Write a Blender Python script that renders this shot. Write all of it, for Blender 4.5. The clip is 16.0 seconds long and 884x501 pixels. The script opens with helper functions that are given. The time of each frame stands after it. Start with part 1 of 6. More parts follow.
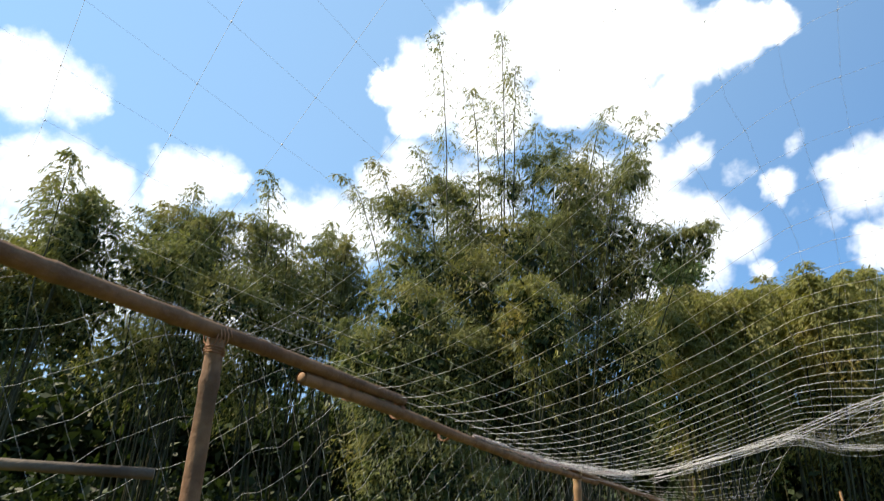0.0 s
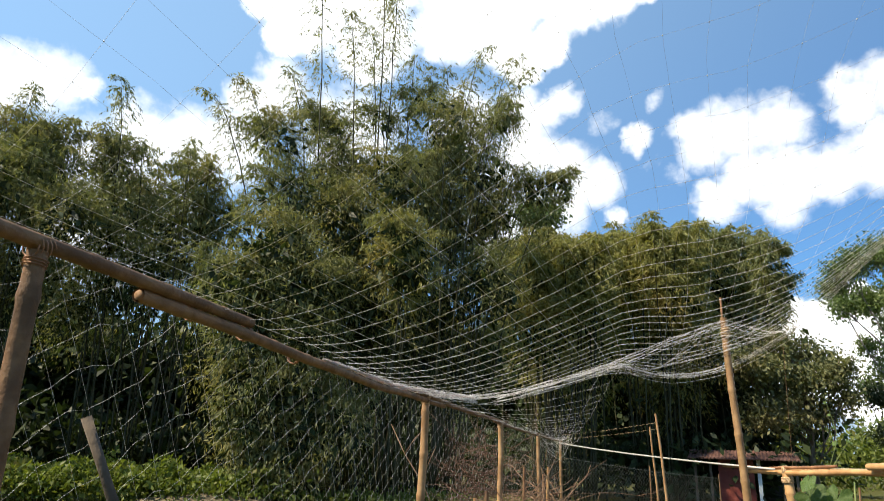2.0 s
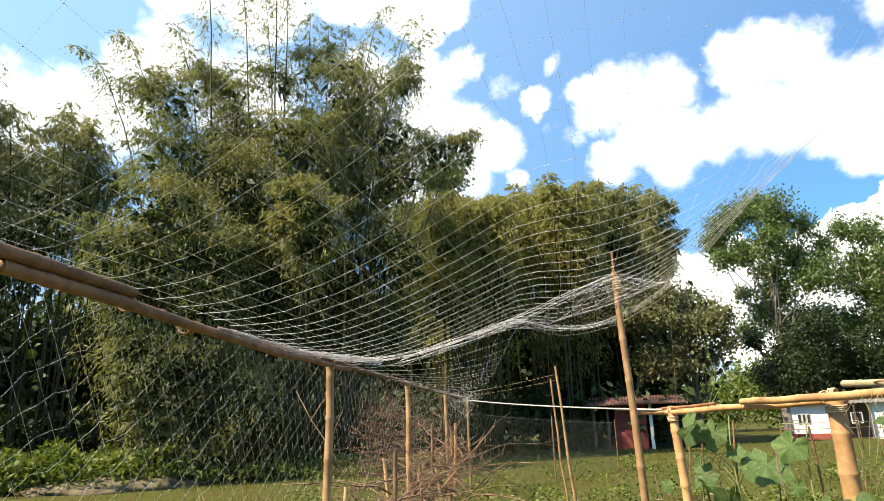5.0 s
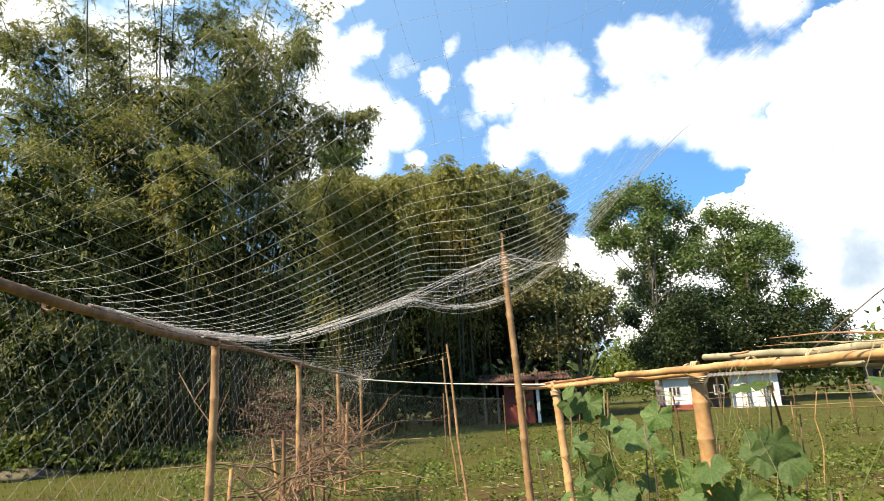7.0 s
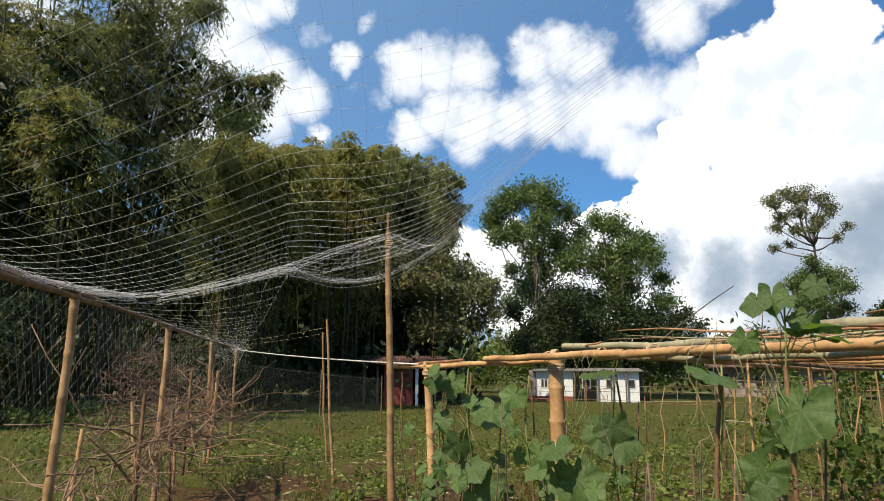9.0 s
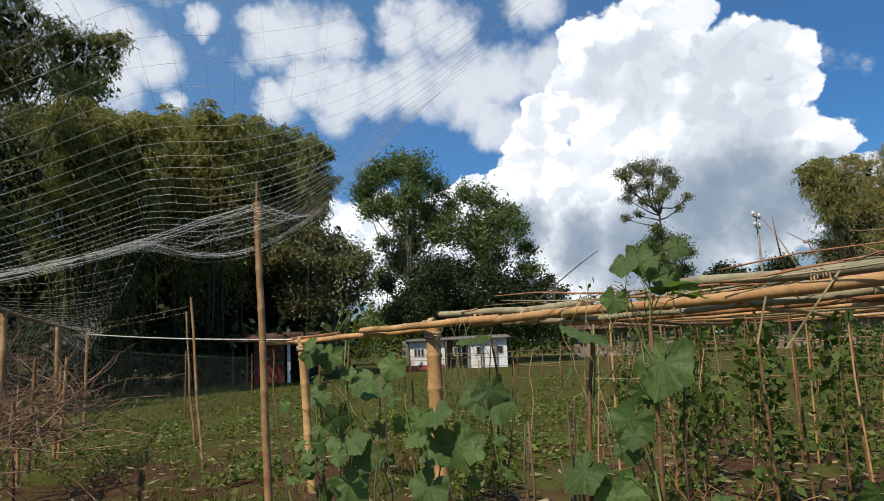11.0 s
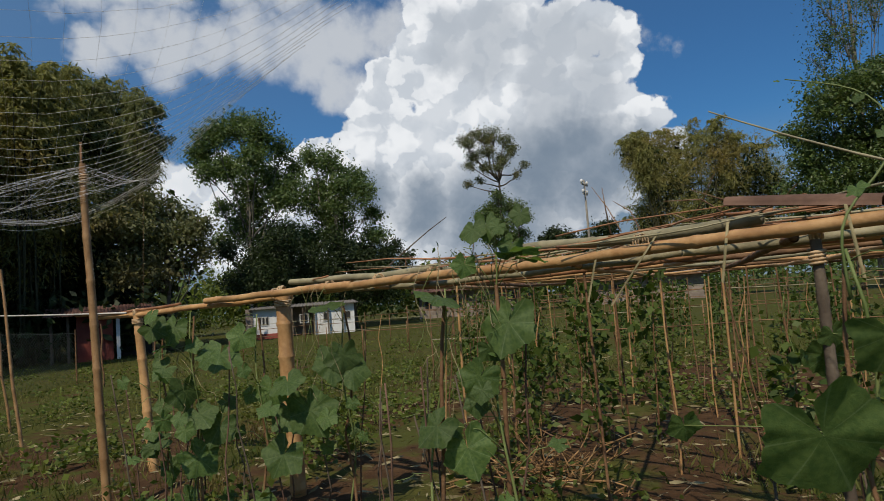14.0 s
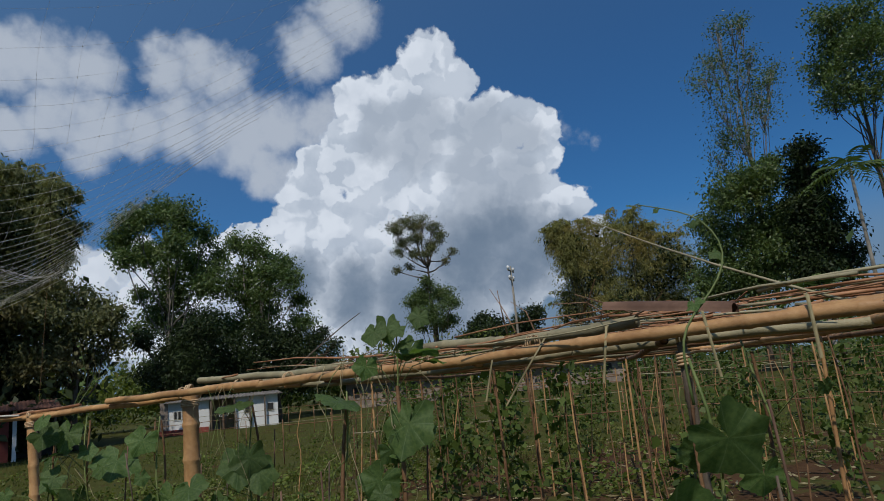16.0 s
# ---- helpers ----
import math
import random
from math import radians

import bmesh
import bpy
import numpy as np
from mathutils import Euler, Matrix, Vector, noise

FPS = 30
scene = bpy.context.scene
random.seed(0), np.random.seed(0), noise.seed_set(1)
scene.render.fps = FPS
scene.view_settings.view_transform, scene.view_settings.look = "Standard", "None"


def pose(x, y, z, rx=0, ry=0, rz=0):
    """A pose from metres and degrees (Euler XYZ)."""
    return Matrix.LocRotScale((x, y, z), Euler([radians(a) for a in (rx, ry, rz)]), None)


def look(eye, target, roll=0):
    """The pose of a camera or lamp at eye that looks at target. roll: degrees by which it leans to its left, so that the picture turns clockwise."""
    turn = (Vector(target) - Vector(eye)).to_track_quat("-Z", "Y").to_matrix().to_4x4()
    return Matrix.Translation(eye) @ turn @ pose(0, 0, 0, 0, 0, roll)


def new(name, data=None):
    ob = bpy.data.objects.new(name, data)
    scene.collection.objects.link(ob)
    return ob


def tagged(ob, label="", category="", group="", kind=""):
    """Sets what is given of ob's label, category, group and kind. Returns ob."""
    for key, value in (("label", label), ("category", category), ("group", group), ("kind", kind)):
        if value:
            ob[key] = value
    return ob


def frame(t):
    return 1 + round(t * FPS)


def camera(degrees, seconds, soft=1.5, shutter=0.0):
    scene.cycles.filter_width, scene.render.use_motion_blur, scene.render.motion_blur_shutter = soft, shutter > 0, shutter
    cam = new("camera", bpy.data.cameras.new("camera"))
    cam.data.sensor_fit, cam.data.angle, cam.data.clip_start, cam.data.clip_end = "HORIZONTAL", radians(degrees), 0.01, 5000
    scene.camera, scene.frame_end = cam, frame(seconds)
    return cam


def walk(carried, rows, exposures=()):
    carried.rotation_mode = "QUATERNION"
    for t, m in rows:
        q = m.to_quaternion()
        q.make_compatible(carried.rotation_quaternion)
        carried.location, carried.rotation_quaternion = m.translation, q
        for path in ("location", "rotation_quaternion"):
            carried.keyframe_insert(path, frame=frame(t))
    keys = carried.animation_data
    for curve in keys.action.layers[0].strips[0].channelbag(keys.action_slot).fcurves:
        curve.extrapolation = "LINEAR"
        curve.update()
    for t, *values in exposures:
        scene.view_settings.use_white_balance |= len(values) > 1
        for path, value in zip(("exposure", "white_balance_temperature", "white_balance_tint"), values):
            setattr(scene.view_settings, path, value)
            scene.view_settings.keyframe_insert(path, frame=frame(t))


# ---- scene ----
cam = camera(68.53, 16.0, 0.6, 0.3)
walk(cam, [
    (0.0, pose(-0.081, 0.077, 1.572, 113.21, -2.90, 1.90)),
    (0.5, pose(-0.062, 0.052, 1.575, 116.96, -2.78, -0.80)),
    (1.0, pose(-0.050, 0.041, 1.567, 115.58, -3.17, -2.26)),
    (1.5, pose(-0.025, 0.041, 1.557, 111.75, -2.30, -8.10)),
    (2.0, pose(-0.020, 0.051, 1.550, 107.74, -2.02, -9.89)),
    (2.5, pose(0.001, 0.048, 1.540, 105.24, -1.35, -11.96)),
    (3.0, pose(0.020, 0.040, 1.527, 104.63, 0.87, -15.73)),
    (5.5, pose(0.022, 0.068, 1.534, 104.62, 2.54, -18.46)),
    (6.0, pose(0.034, 0.069, 1.528, 104.12, 3.58, -21.30)),
    (6.5, pose(0.046, 0.060, 1.519, 103.34, 3.38, -23.91)),
    (7.0, pose(0.047, 0.043, 1.519, 102.49, 3.08, -26.45)),
    (7.5, pose(0.054, 0.026, 1.503, 103.71, 4.31, -29.40)),
    (8.0, pose(0.068, -0.005, 1.496, 103.56, 1.81, -32.73)),
    (8.5, pose(0.073, -0.041, 1.486, 103.11, -0.04, -36.18)),
    (9.0, pose(0.084, -0.078, 1.457, 100.78, -0.41, -36.62)),
    (9.5, pose(0.092, -0.118, 1.443, 100.25, 1.55, -39.18)),
    (12.0, pose(0.103, 0.064, 1.451, 98.05, 1.97, -52.74)),
    (12.5, pose(0.096, 0.047, 1.456, 98.48, 2.18, -55.15)),
    (13.0, pose(0.046, 0.043, 1.454, 97.75, 0.93, -56.94)),
    (13.5, pose(0.004, 0.035, 1.450, 95.19, 2.48, -58.21)),
    (14.0, pose(0.034, -0.000, 1.452, 94.32, 4.38, -61.09)),
    (14.5, pose(0.036, -0.031, 1.439, 93.99, 3.69, -63.05)),
    (15.0, pose(0.037, -0.057, 1.456, 96.19, 3.79, -64.99)),
    (15.5, pose(0.019, -0.109, 1.494, 99.52, 4.08, -66.10)),
    (16.0, pose(-0.014, -0.178, 1.505, 101.32, 5.45, -67.14)),
], [
    (0.0, 0.9, 6900, 10), (0.5, 0.12, 6600, 10), (0.8, -0.14, 6400, 10), (1.5, 0.25, 6500, 10), (2.2, 1.06, 7100, 10), (3.0, 1.3, 7200, 10), (5.5, 1.3, 7200, 10), (7.0, 1.2, 7200, 10), (7.5, 1.05, 7000, 10), (8.0, 0.58, 6900, 10), (8.5, 0.55, 6800, 10), (9.0, 0.5, 6800, 10), (9.5, 0.45, 6700, 10), (12.0, -0.2, 6500, 10), (14.0, -0.42, 6500, 10), (15.0, -0.4, 6400, 10), (15.5, -0.5, 6150, 10), (16.0, -0.70, 5950, 10)
])

# ---- world and sun ----
SUN_AZ, SUN_EL = -98.0, 52.0        # degrees; azimuth to the right of +y


def heading(az, el=0.0):
    a, e = radians(az), radians(el)
    return Vector((math.sin(a) * math.cos(e), math.cos(a) * math.cos(e), math.sin(e)))


# clouds: azimuth, elevation and radius of their billows, in degrees
WEST = [
    (-41.1, 30.3, 2.3), (-38.3, 29.8, 2.3), (-41.6, 28.4, 2.0), (-36.7, 29.7, 1.3), (-43.1, 31.2, 1.3), (-39.0, 24.1, 2.1), (-36.9, 23.8, 2.6), (-39.8, 22.9, 2.2),
    (-33.8, 23.8, 2.0), (-27.9, 25.8, 2.1), (-25.2, 26.9, 2.1), (-29.0, 24.6, 1.6), (-23.1, 26.6, 1.0), (-17.9, 23.9, 2.7), (-14.3, 24.4, 2.7), (-11.1, 24.8, 2.8),
    (-20.0, 18.0, 6.0), (-34.0, 18.0, 6.0), (-7.4, 30.1, 2.4), (-9.7, 28.8, 2.0), (-11.0, 26.1, 2.2)]
NORTH = [
    (20.7, 30.8, 1.4), (19.0, 29.7, 1.5), (16.8, 27.9, 2.3), (15.7, 25.5, 2.6), (18.3, 26.0, 2.0), (20.9, 24.3, 2.2), (23.4, 23.7, 1.9), (20.3, 21.1, 2.0), (16.2, 30.3, 2.0),
    (10.8, 28.8, 2.9), (0.0, 27.0, 4.0), (16.0, 20.0, 4.0), (25.0, 20.7, 1.0)]
WISPS = [(23.9, 28.5, 1.3), (25.1, 28.7, 0.8), (27.6, 27.3, 1.1), (28.9, 30.2, 1.0), (30.6, 23.5, 1.1), (29.0, 24.5, 0.8), (28.6, 24.6, 0.8), (31.4, 23.1, 0.8)]
HIGH = [
    (-5.5, 36.9, 4.3), (-0.2, 39.9, 4.7), (6.0, 41.7, 4.4), (12.0, 41.2, 4.3), (17.8, 40.6, 4.3), (22.0, 39.0, 3.4), (25.7, 39.1, 2.8), (29.3, 39.1, 2.0), (8.9, 37.0, 3.9),
    (14.6, 36.5, 3.3), (19.4, 35.4, 2.0), (-10.4, 37.0, 1.9), (-7.6, 33.9, 2.0), (1.2, 35.3, 4.1), (16.5, 34.1, 2.2)]
EAST = [
    (33.3, 25.9, 2.3), (35.9, 26.6, 2.4), (38.5, 26.5, 2.2), (44.5, 27.1, 2.0), (47.1, 27.6, 2.2), (49.7, 27.2, 2.1), (22.2, 23.7, 1.9), (36.7, 22.4, 2.1), (39.0, 21.9, 2.5),
    (42.5, 22.3, 2.4), (46.0, 22.9, 2.7), (49.1, 22.9, 3.0), (51.7, 22.9, 2.8), (54.8, 23.1, 2.5), (58.0, 23.2, 2.1), (33.5, 20.7, 1.6), (38.1, 20.2, 1.7), (51.1, 20.8, 2.0),
    (53.6, 19.3, 2.2), (55.7, 18.3, 1.8), (57.5, 29.1, 2.4), (61.0, 31.5, 2.4), (27.6, 27.1, 1.2)]
TOWER = [
    (68.9, 27.3, 2.7), (67.1, 26.2, 1.9), (71.1, 26.1, 1.8), (61.4, 24.6, 2.5), (64.5, 23.8, 3.0), (68.2, 23.1, 3.5), (74.0, 23.2, 2.0), (76.4, 21.9, 2.2), (78.1, 21.1, 1.8),
    (72.6, 20.3, 3.7), (60.2, 21.3, 2.2), (58.5, 19.2, 2.5), (56.9, 16.8, 2.7), (63.1, 18.8, 4.2), (68.2, 17.0, 4.5), (73.4, 18.0, 3.5), (75.9, 16.8, 2.6), (78.2, 15.3, 2.1),
    (80.1, 14.2, 1.7), (77.0, 13.5, 3.0), (74.5, 14.5, 2.4), (77.4, 18.6, 2.1), (67.0, 15.5, 7.0), (66.0, 20.6, 3.6), (70.5, 22.0, 3.0)]
SKIRT = [
    (55.6, 14.7, 2.3), (52.8, 13.4, 1.6), (50.9, 13.7, 1.1), (49.3, 13.8, 0.9), (58.7, 12.9, 4.0), (64.2, 12.4, 4.1), (70.3, 11.4, 4.5), (75.3, 11.5, 3.1), (55.6, 10.8, 3.5),
    (59.5, 8.2, 4.5), (65.5, 7.8, 4.5), (71.5, 7.8, 4.1), (76.5, 9.0, 3.6), (51.8, 10.4, 3.0), (48.1, 11.4, 2.3), (66.0, 2.0, 8.0), (50.0, 6.0, 6.0), (43.0, 10.0, 3.6),
    (38.5, 8.6, 4.2), (45.0, 6.0, 5.0), (81.0, 10.5, 2.4)]
STREAMER = [(80.0, 20.2, 1.4), (81.4, 19.6, 1.2), (82.8, 19.1, 0.9)]
DULL = [(63.4, 22.9, 2.0), (67.6, 22.4, 3.0), (72.2, 21.5, 3.0), (75.8, 20.7, 2.4), (66.4, 20.6, 3.0), (62.8, 21.2, 2.0), (71.4, 18.2, 2.4), (76.0, 13.4, 2.2), (71.9, 12.8, 2.6), (72.5, 15.0, 3.0), (75.5, 17.0, 2.6), (69.0, 12.5, 3.4)]
GREY = [
    (70.1, 9.2, 4.8), (75.1, 8.8, 4.2), (65.5, 7.4, 4.8), (71.9, 12.0, 2.0), (60.0, 8.0, 3.2), (55.6, 9.6, 2.4), (78.0, 10.6, 3.4), (74.0, 12.6, 2.8), (68.0, 1.0, 8.0)]


def node(tree, kind, **values):
    n = tree.nodes.new(kind)
    for key, value in values.items():
        if key in n.inputs:
            n.inputs[key].default_value = value
        elif key.startswith("i") and key[1:].isdigit():
            n.inputs[int(key[1:])].default_value = value
    return n


def math_node(tree, operation, a, b=None, c=None, clamp=False):
    n = tree.nodes.new("ShaderNodeMath")
    n.operation, n.use_clamp = operation, clamp
    for socket, value in zip(n.inputs, (a, b, c)):
        if isinstance(value, (int, float)):
            socket.default_value = value
        elif value is not None:
            tree.links.new(value, socket)
    return n.outputs[0]


def mix_colour(tree, factor, a, b, blend="MIX"):
    n = tree.nodes.new("ShaderNodeMix")
    n.data_type, n.blend_type = "RGBA", blend
    for socket, value in ((n.inputs[0], factor), (n.inputs[6], a), (n.inputs[7], b)):
        if isinstance(value, (int, float)):
            socket.default_value = value
        elif isinstance(value, tuple):
            socket.default_value = (*value, 1)[:4]
        else:
            tree.links.new(value, socket)
    return n.outputs[2]


def ramp(tree, value, low, high, smooth=True):
    n = tree.nodes.new("ShaderNodeMapRange")
    n.interpolation_type = "SMOOTHSTEP" if smooth else "LINEAR"
    n.inputs[1].default_value, n.inputs[2].default_value = low, high
    tree.links.new(value, n.inputs[0])
    return n.outputs[0]


def noise_node(tree, vector, scale, detail=4.0, rough=0.55, colour=False):
    n = tree.nodes.new("ShaderNodeTexNoise")
    n.inputs["Scale"].default_value, n.inputs["Detail"].default_value, n.inputs["Roughness"].default_value = scale, detail, rough
    if vector is not None:
        tree.links.new(vector, n.inputs["Vector"])
    return n.outputs["Color" if colour else "Fac"]


def billows(tree, vector, blobs):
    """The largest of round fall-offs about the given directions: 1 in a centre, 0 at a radius."""
    best = None
    for az, el, radius in blobs:
        dot = tree.nodes.new("ShaderNodeVectorMath")
        dot.operation = "DOT_PRODUCT"
        dot.inputs[1].default_value = heading(az, el)
        tree.links.new(vector, dot.inputs[0])
        k = 1 / (1 - math.cos(radians(radius)))
        value = math_node(tree, "MULTIPLY_ADD", dot.outputs["Value"], k, 1 - k)
        best = value if best is None else math_node(tree, "SMOOTH_MAX", best, value, 0.35)
    return best


def build_world():
    world = bpy.data.worlds.new("sky")
    scene.world = world
    world.use_nodes = True
    tree = world.node_tree
    tree.nodes.clear()
    sky = tree.nodes.new("ShaderNodeTexSky")
    sky.sky_type, sky.sun_disc = "NISHITA", False
    sky.sun_elevation, sky.sun_rotation = radians(SUN_EL), radians(SUN_AZ % 360)
    sky.air_density, sky.dust_density, sky.ozone_density = 1.0, 0.6, 2.0
    way = tree.nodes.new("ShaderNodeTexCoord").outputs["Generated"]
    # the cloud outlines are curled by two sizes of noise
    warp = way
    for scale, size in ((7.0, 0.05), (22.0, 0.034), (60.0, 0.018)):
        curl = noise_node(tree, way, scale, 3.0, 0.55, colour=True)
        shift = tree.nodes.new("ShaderNodeVectorMath")
        shift.operation = "MULTIPLY_ADD"
        tree.links.new(curl, shift.inputs[0])
        shift.inputs[1].default_value = (size,) * 3
        less = tree.nodes.new("ShaderNodeVectorMath")
        less.operation = "ADD"
        less.inputs[1].default_value = (-size / 2,) * 3
        tree.links.new(warp, less.inputs[0])
        tree.links.new(less.outputs[0], shift.inputs[2])
        long = tree.nodes.new("ShaderNodeVectorMath")
        long.operation = "NORMALIZE"
        tree.links.new(shift.outputs[0], long.inputs[0])
        warp = long.outputs[0]
    fine = noise_node(tree, way, 22.0, 8.0, 0.6)
    ragged = math_node(tree, "MULTIPLY_ADD", fine, 2.4, -1.2)
    soft = math_node(tree, "SMOOTH_MAX", math_node(tree, "SMOOTH_MAX", billows(tree, warp, WEST), billows(tree, warp, NORTH), 0.2),
                     billows(tree, warp, EAST), 0.2)
    thin = math_node(tree, "MULTIPLY", ramp(tree, math_node(tree, "MULTIPLY_ADD", ragged, 1.0, soft), -0.85, 1.0), 0.88)
    loose = math_node(tree, "MULTIPLY_ADD", ragged, 2.2, math_node(tree, "SMOOTH_MAX", billows(tree, warp, WISPS), billows(tree, warp, STREAMER), 0.2))
    thin = math_node(tree, "MAXIMUM", thin, math_node(tree, "MULTIPLY", ramp(tree, loose, 0.15, 2.7), 0.75))
    def cumulus(vector):
        return math_node(tree, "SMOOTH_MAX", billows(tree, vector, TOWER), billows(tree, vector, SKIRT), 0.2)

    heap = cumulus(warp)
    solid_in = math_node(tree, "MULTIPLY_ADD", ragged, 0.35, heap)
    solid = ramp(tree, solid_in, 0.0, 0.30)
    high = ramp(tree, math_node(tree, "MULTIPLY_ADD", ragged, 0.5, billows(tree, warp, HIGH)), -0.1, 0.7)
    thin = math_node(tree, "MAXIMUM", thin, high)
    cover = math_node(tree, "MAXIMUM", thin, solid)
    patchy = math_node(tree, "MULTIPLY_ADD", noise_node(tree, way, 12.0, 5.0, 0.6), 1.3, -0.65)
    grey = ramp(tree, math_node(tree, "ADD", billows(tree, warp, GREY), patchy), -0.8, 1.25)
    dull = math_node(tree, "MULTIPLY", ramp(tree, math_node(tree, "ADD", billows(tree, warp, DULL), patchy), -0.35, 0.8), 0.75)
    # relief of the billows: the same noise a little nearer the sun
    aside = tree.nodes.new("ShaderNodeVectorMath")
    aside.operation = "ADD"
    aside.inputs[1].default_value = (-0.020, 0.004, 0.022)
    tree.links.new(way, aside.inputs[0])
    step = math_node(tree, "SUBTRACT", noise_node(tree, way, 15.0, 6.0, 0.5), noise_node(tree, aside.outputs[0], 15.0, 6.0, 0.5))
    puff = ramp(tree, step, -0.12, 0.10)
    # rounded heads, lit on the side of the sun
    heads, heaps = [], []
    for shift in ((0, 0, 0), (-0.012, 0.004, 0.014)):
        at = tree.nodes.new("ShaderNodeVectorMath")
        at.operation = "ADD"
        at.inputs[1].default_value = shift
        tree.links.new(warp, at.inputs[0])
        cell = tree.nodes.new("ShaderNodeTexVoronoi")
        cell.feature = "SMOOTH_F1"
        cell.inputs["Scale"].default_value, cell.inputs["Smoothness"].default_value = 22.0, 0.35
        cell.inputs["Detail"].default_value = 1.5
        tree.links.new(at.outputs[0], cell.inputs["Vector"])
        heads.append(cell.outputs["Distance"])
        heaps.append(heap if not heaps else cumulus(at.outputs[0]))
    head = ramp(tree, math_node(tree, "SUBTRACT", heads[1], heads[0]), -0.09, 0.09)
    bulk = ramp(tree, math_node(tree, "SUBTRACT", heaps[0], heaps[1]), -0.10, 0.22)
    puff = math_node(tree, "MULTIPLY_ADD", puff, 0.22, math_node(tree, "MULTIPLY_ADD", head, 0.40, math_node(tree, "MULTIPLY", bulk, 0.38)))
    puff = mix_colour(tree, solid, (0.5, 0.5, 0.5), puff)
    white = mix_colour(tree, puff, (6.8, 7.9, 9.3), (14.8, 15.2, 15.6))
    white = mix_colour(tree, dull, white, (7.6, 8.4, 9.4))
    white = mix_colour(tree, math_node(tree, "MAXIMUM", solid, high), (10.2, 10.7, 11.3), white)
    tone = mix_colour(tree, grey, white, (3.3, 4.3, 5.6))
    blue = mix_colour(tree, 1.0, sky.outputs[0], (0.45, 0.96, 1.38), "MULTIPLY")
    # the pale veil on the sun's side of the sky
    near_sun = tree.nodes.new("ShaderNodeVectorMath")
    near_sun.operation = "DOT_PRODUCT"
    near_sun.inputs[1].default_value = heading(SUN_AZ + 20, SUN_EL - 8)
    tree.links.new(way, near_sun.inputs[0])
    veil = math_node(tree, "MULTIPLY", ramp(tree, near_sun.outputs["Value"], -0.6, 0.9), 0.52)
    blue = mix_colour(tree, veil, blue, (4.3, 6.9, 9.8))
    # haze low over the fields
    upward = tree.nodes.new("ShaderNodeSeparateXYZ")
    tree.links.new(way, upward.inputs[0])
    blue = mix_colour(tree, math_node(tree, "MULTIPLY", ramp(tree, upward.outputs[2], 0.24, 0.08), 0.85), blue, (3.6, 4.6, 5.8))
    colour = mix_colour(tree, cover, blue, tone)
    background = tree.nodes.new("ShaderNodeBackground")
    background.inputs["Strength"].default_value = 0.075
    tree.links.new(colour, background.inputs["Color"])
    out = tree.nodes.new("ShaderNodeOutputWorld")
    tree.links.new(background.outputs[0], out.inputs["Surface"])


build_world()
sun = new("sun", bpy.data.lights.new("sun", "SUN"))
sun.data.energy, sun.data.angle, sun.data.color = 4.7, radians(0.6), (1.0, 0.88, 0.70)
sun.matrix_world = look(heading(SUN_AZ, SUN_EL) * 100, (0, 0, 0))


# ---- materials ----
def surface(name, build, roughness=0.7, specular=0.3, metallic=0.0, bump=None, through_light=0.0):
    """A node material. build(tree, place) gives the colour socket; bump: (scale, strength) of fine relief; through_light: share that shines through."""
    m = bpy.data.materials.new(name)
    m.use_nodes = True
    tree = m.node_tree
    tree.nodes.clear()
    place = tree.nodes.new("ShaderNodeTexCoord").outputs["Object"]
    shader = tree.nodes.new("ShaderNodeBsdfPrincipled")
    shader.inputs["Roughness"].default_value = roughness
    shader.inputs["Specular IOR Level"].default_value = specular
    shader.inputs["Metallic"].default_value = metallic
    colour = build(tree, place)
    tree.links.new(colour, shader.inputs["Base Color"])
    if bump:
        relief = tree.nodes.new("ShaderNodeBump")
        relief.inputs["Strength"].default_value, relief.inputs["Distance"].default_value = bump[1], 0.02
        tree.links.new(noise_node(tree, place, bump[0], 5.0, 0.6), relief.inputs["Height"])
        tree.links.new(relief.outputs[0], shader.inputs["Normal"])
    end = shader.outputs[0]
    if through_light:
        clear = tree.nodes.new("ShaderNodeBsdfTranslucent")
        bright = mix_colour(tree, 1.0, colour, (1.25, 1.3, 0.6), "MULTIPLY")
        tree.links.new(bright, clear.inputs["Color"])
        mixed = tree.nodes.new("ShaderNodeMixShader")
        mixed.inputs[0].default_value = through_light
        tree.links.new(end, mixed.inputs[1])
        tree.links.new(clear.outputs[0], mixed.inputs[2])
        end = mixed.outputs[0]
    out = tree.nodes.new("ShaderNodeOutputMaterial")
    tree.links.new(end, out.inputs["Surface"])
    return m


def island(tree):
    return tree.nodes.new("ShaderNodeNewGeometry").outputs["Random Per Island"]


def object_random(tree):
    return tree.nodes.new("ShaderNodeObjectInfo").outputs["Random"]


def world_place(tree):
    return tree.nodes.new("ShaderNodeNewGeometry").outputs["Position"]


def foliage(name, dark, light, odd, patch=0.35, amount=0.3, odd_share=0.2, roughness=0.55, specular=0.25):
    """Leaves: each its own tone between dark and light, with patches of an odd (yellowed) tone."""
    def build(tree, place):
        base = mix_colour(tree, island(tree), dark, light)
        where = ramp(tree, noise_node(tree, world_place(tree), patch, 3.0), 0.62 - odd_share, 0.82 - odd_share)
        return mix_colour(tree, math_node(tree, "MULTIPLY", where, 0.85), base, odd)
    return surface(name, build, roughness, specular, through_light=amount)


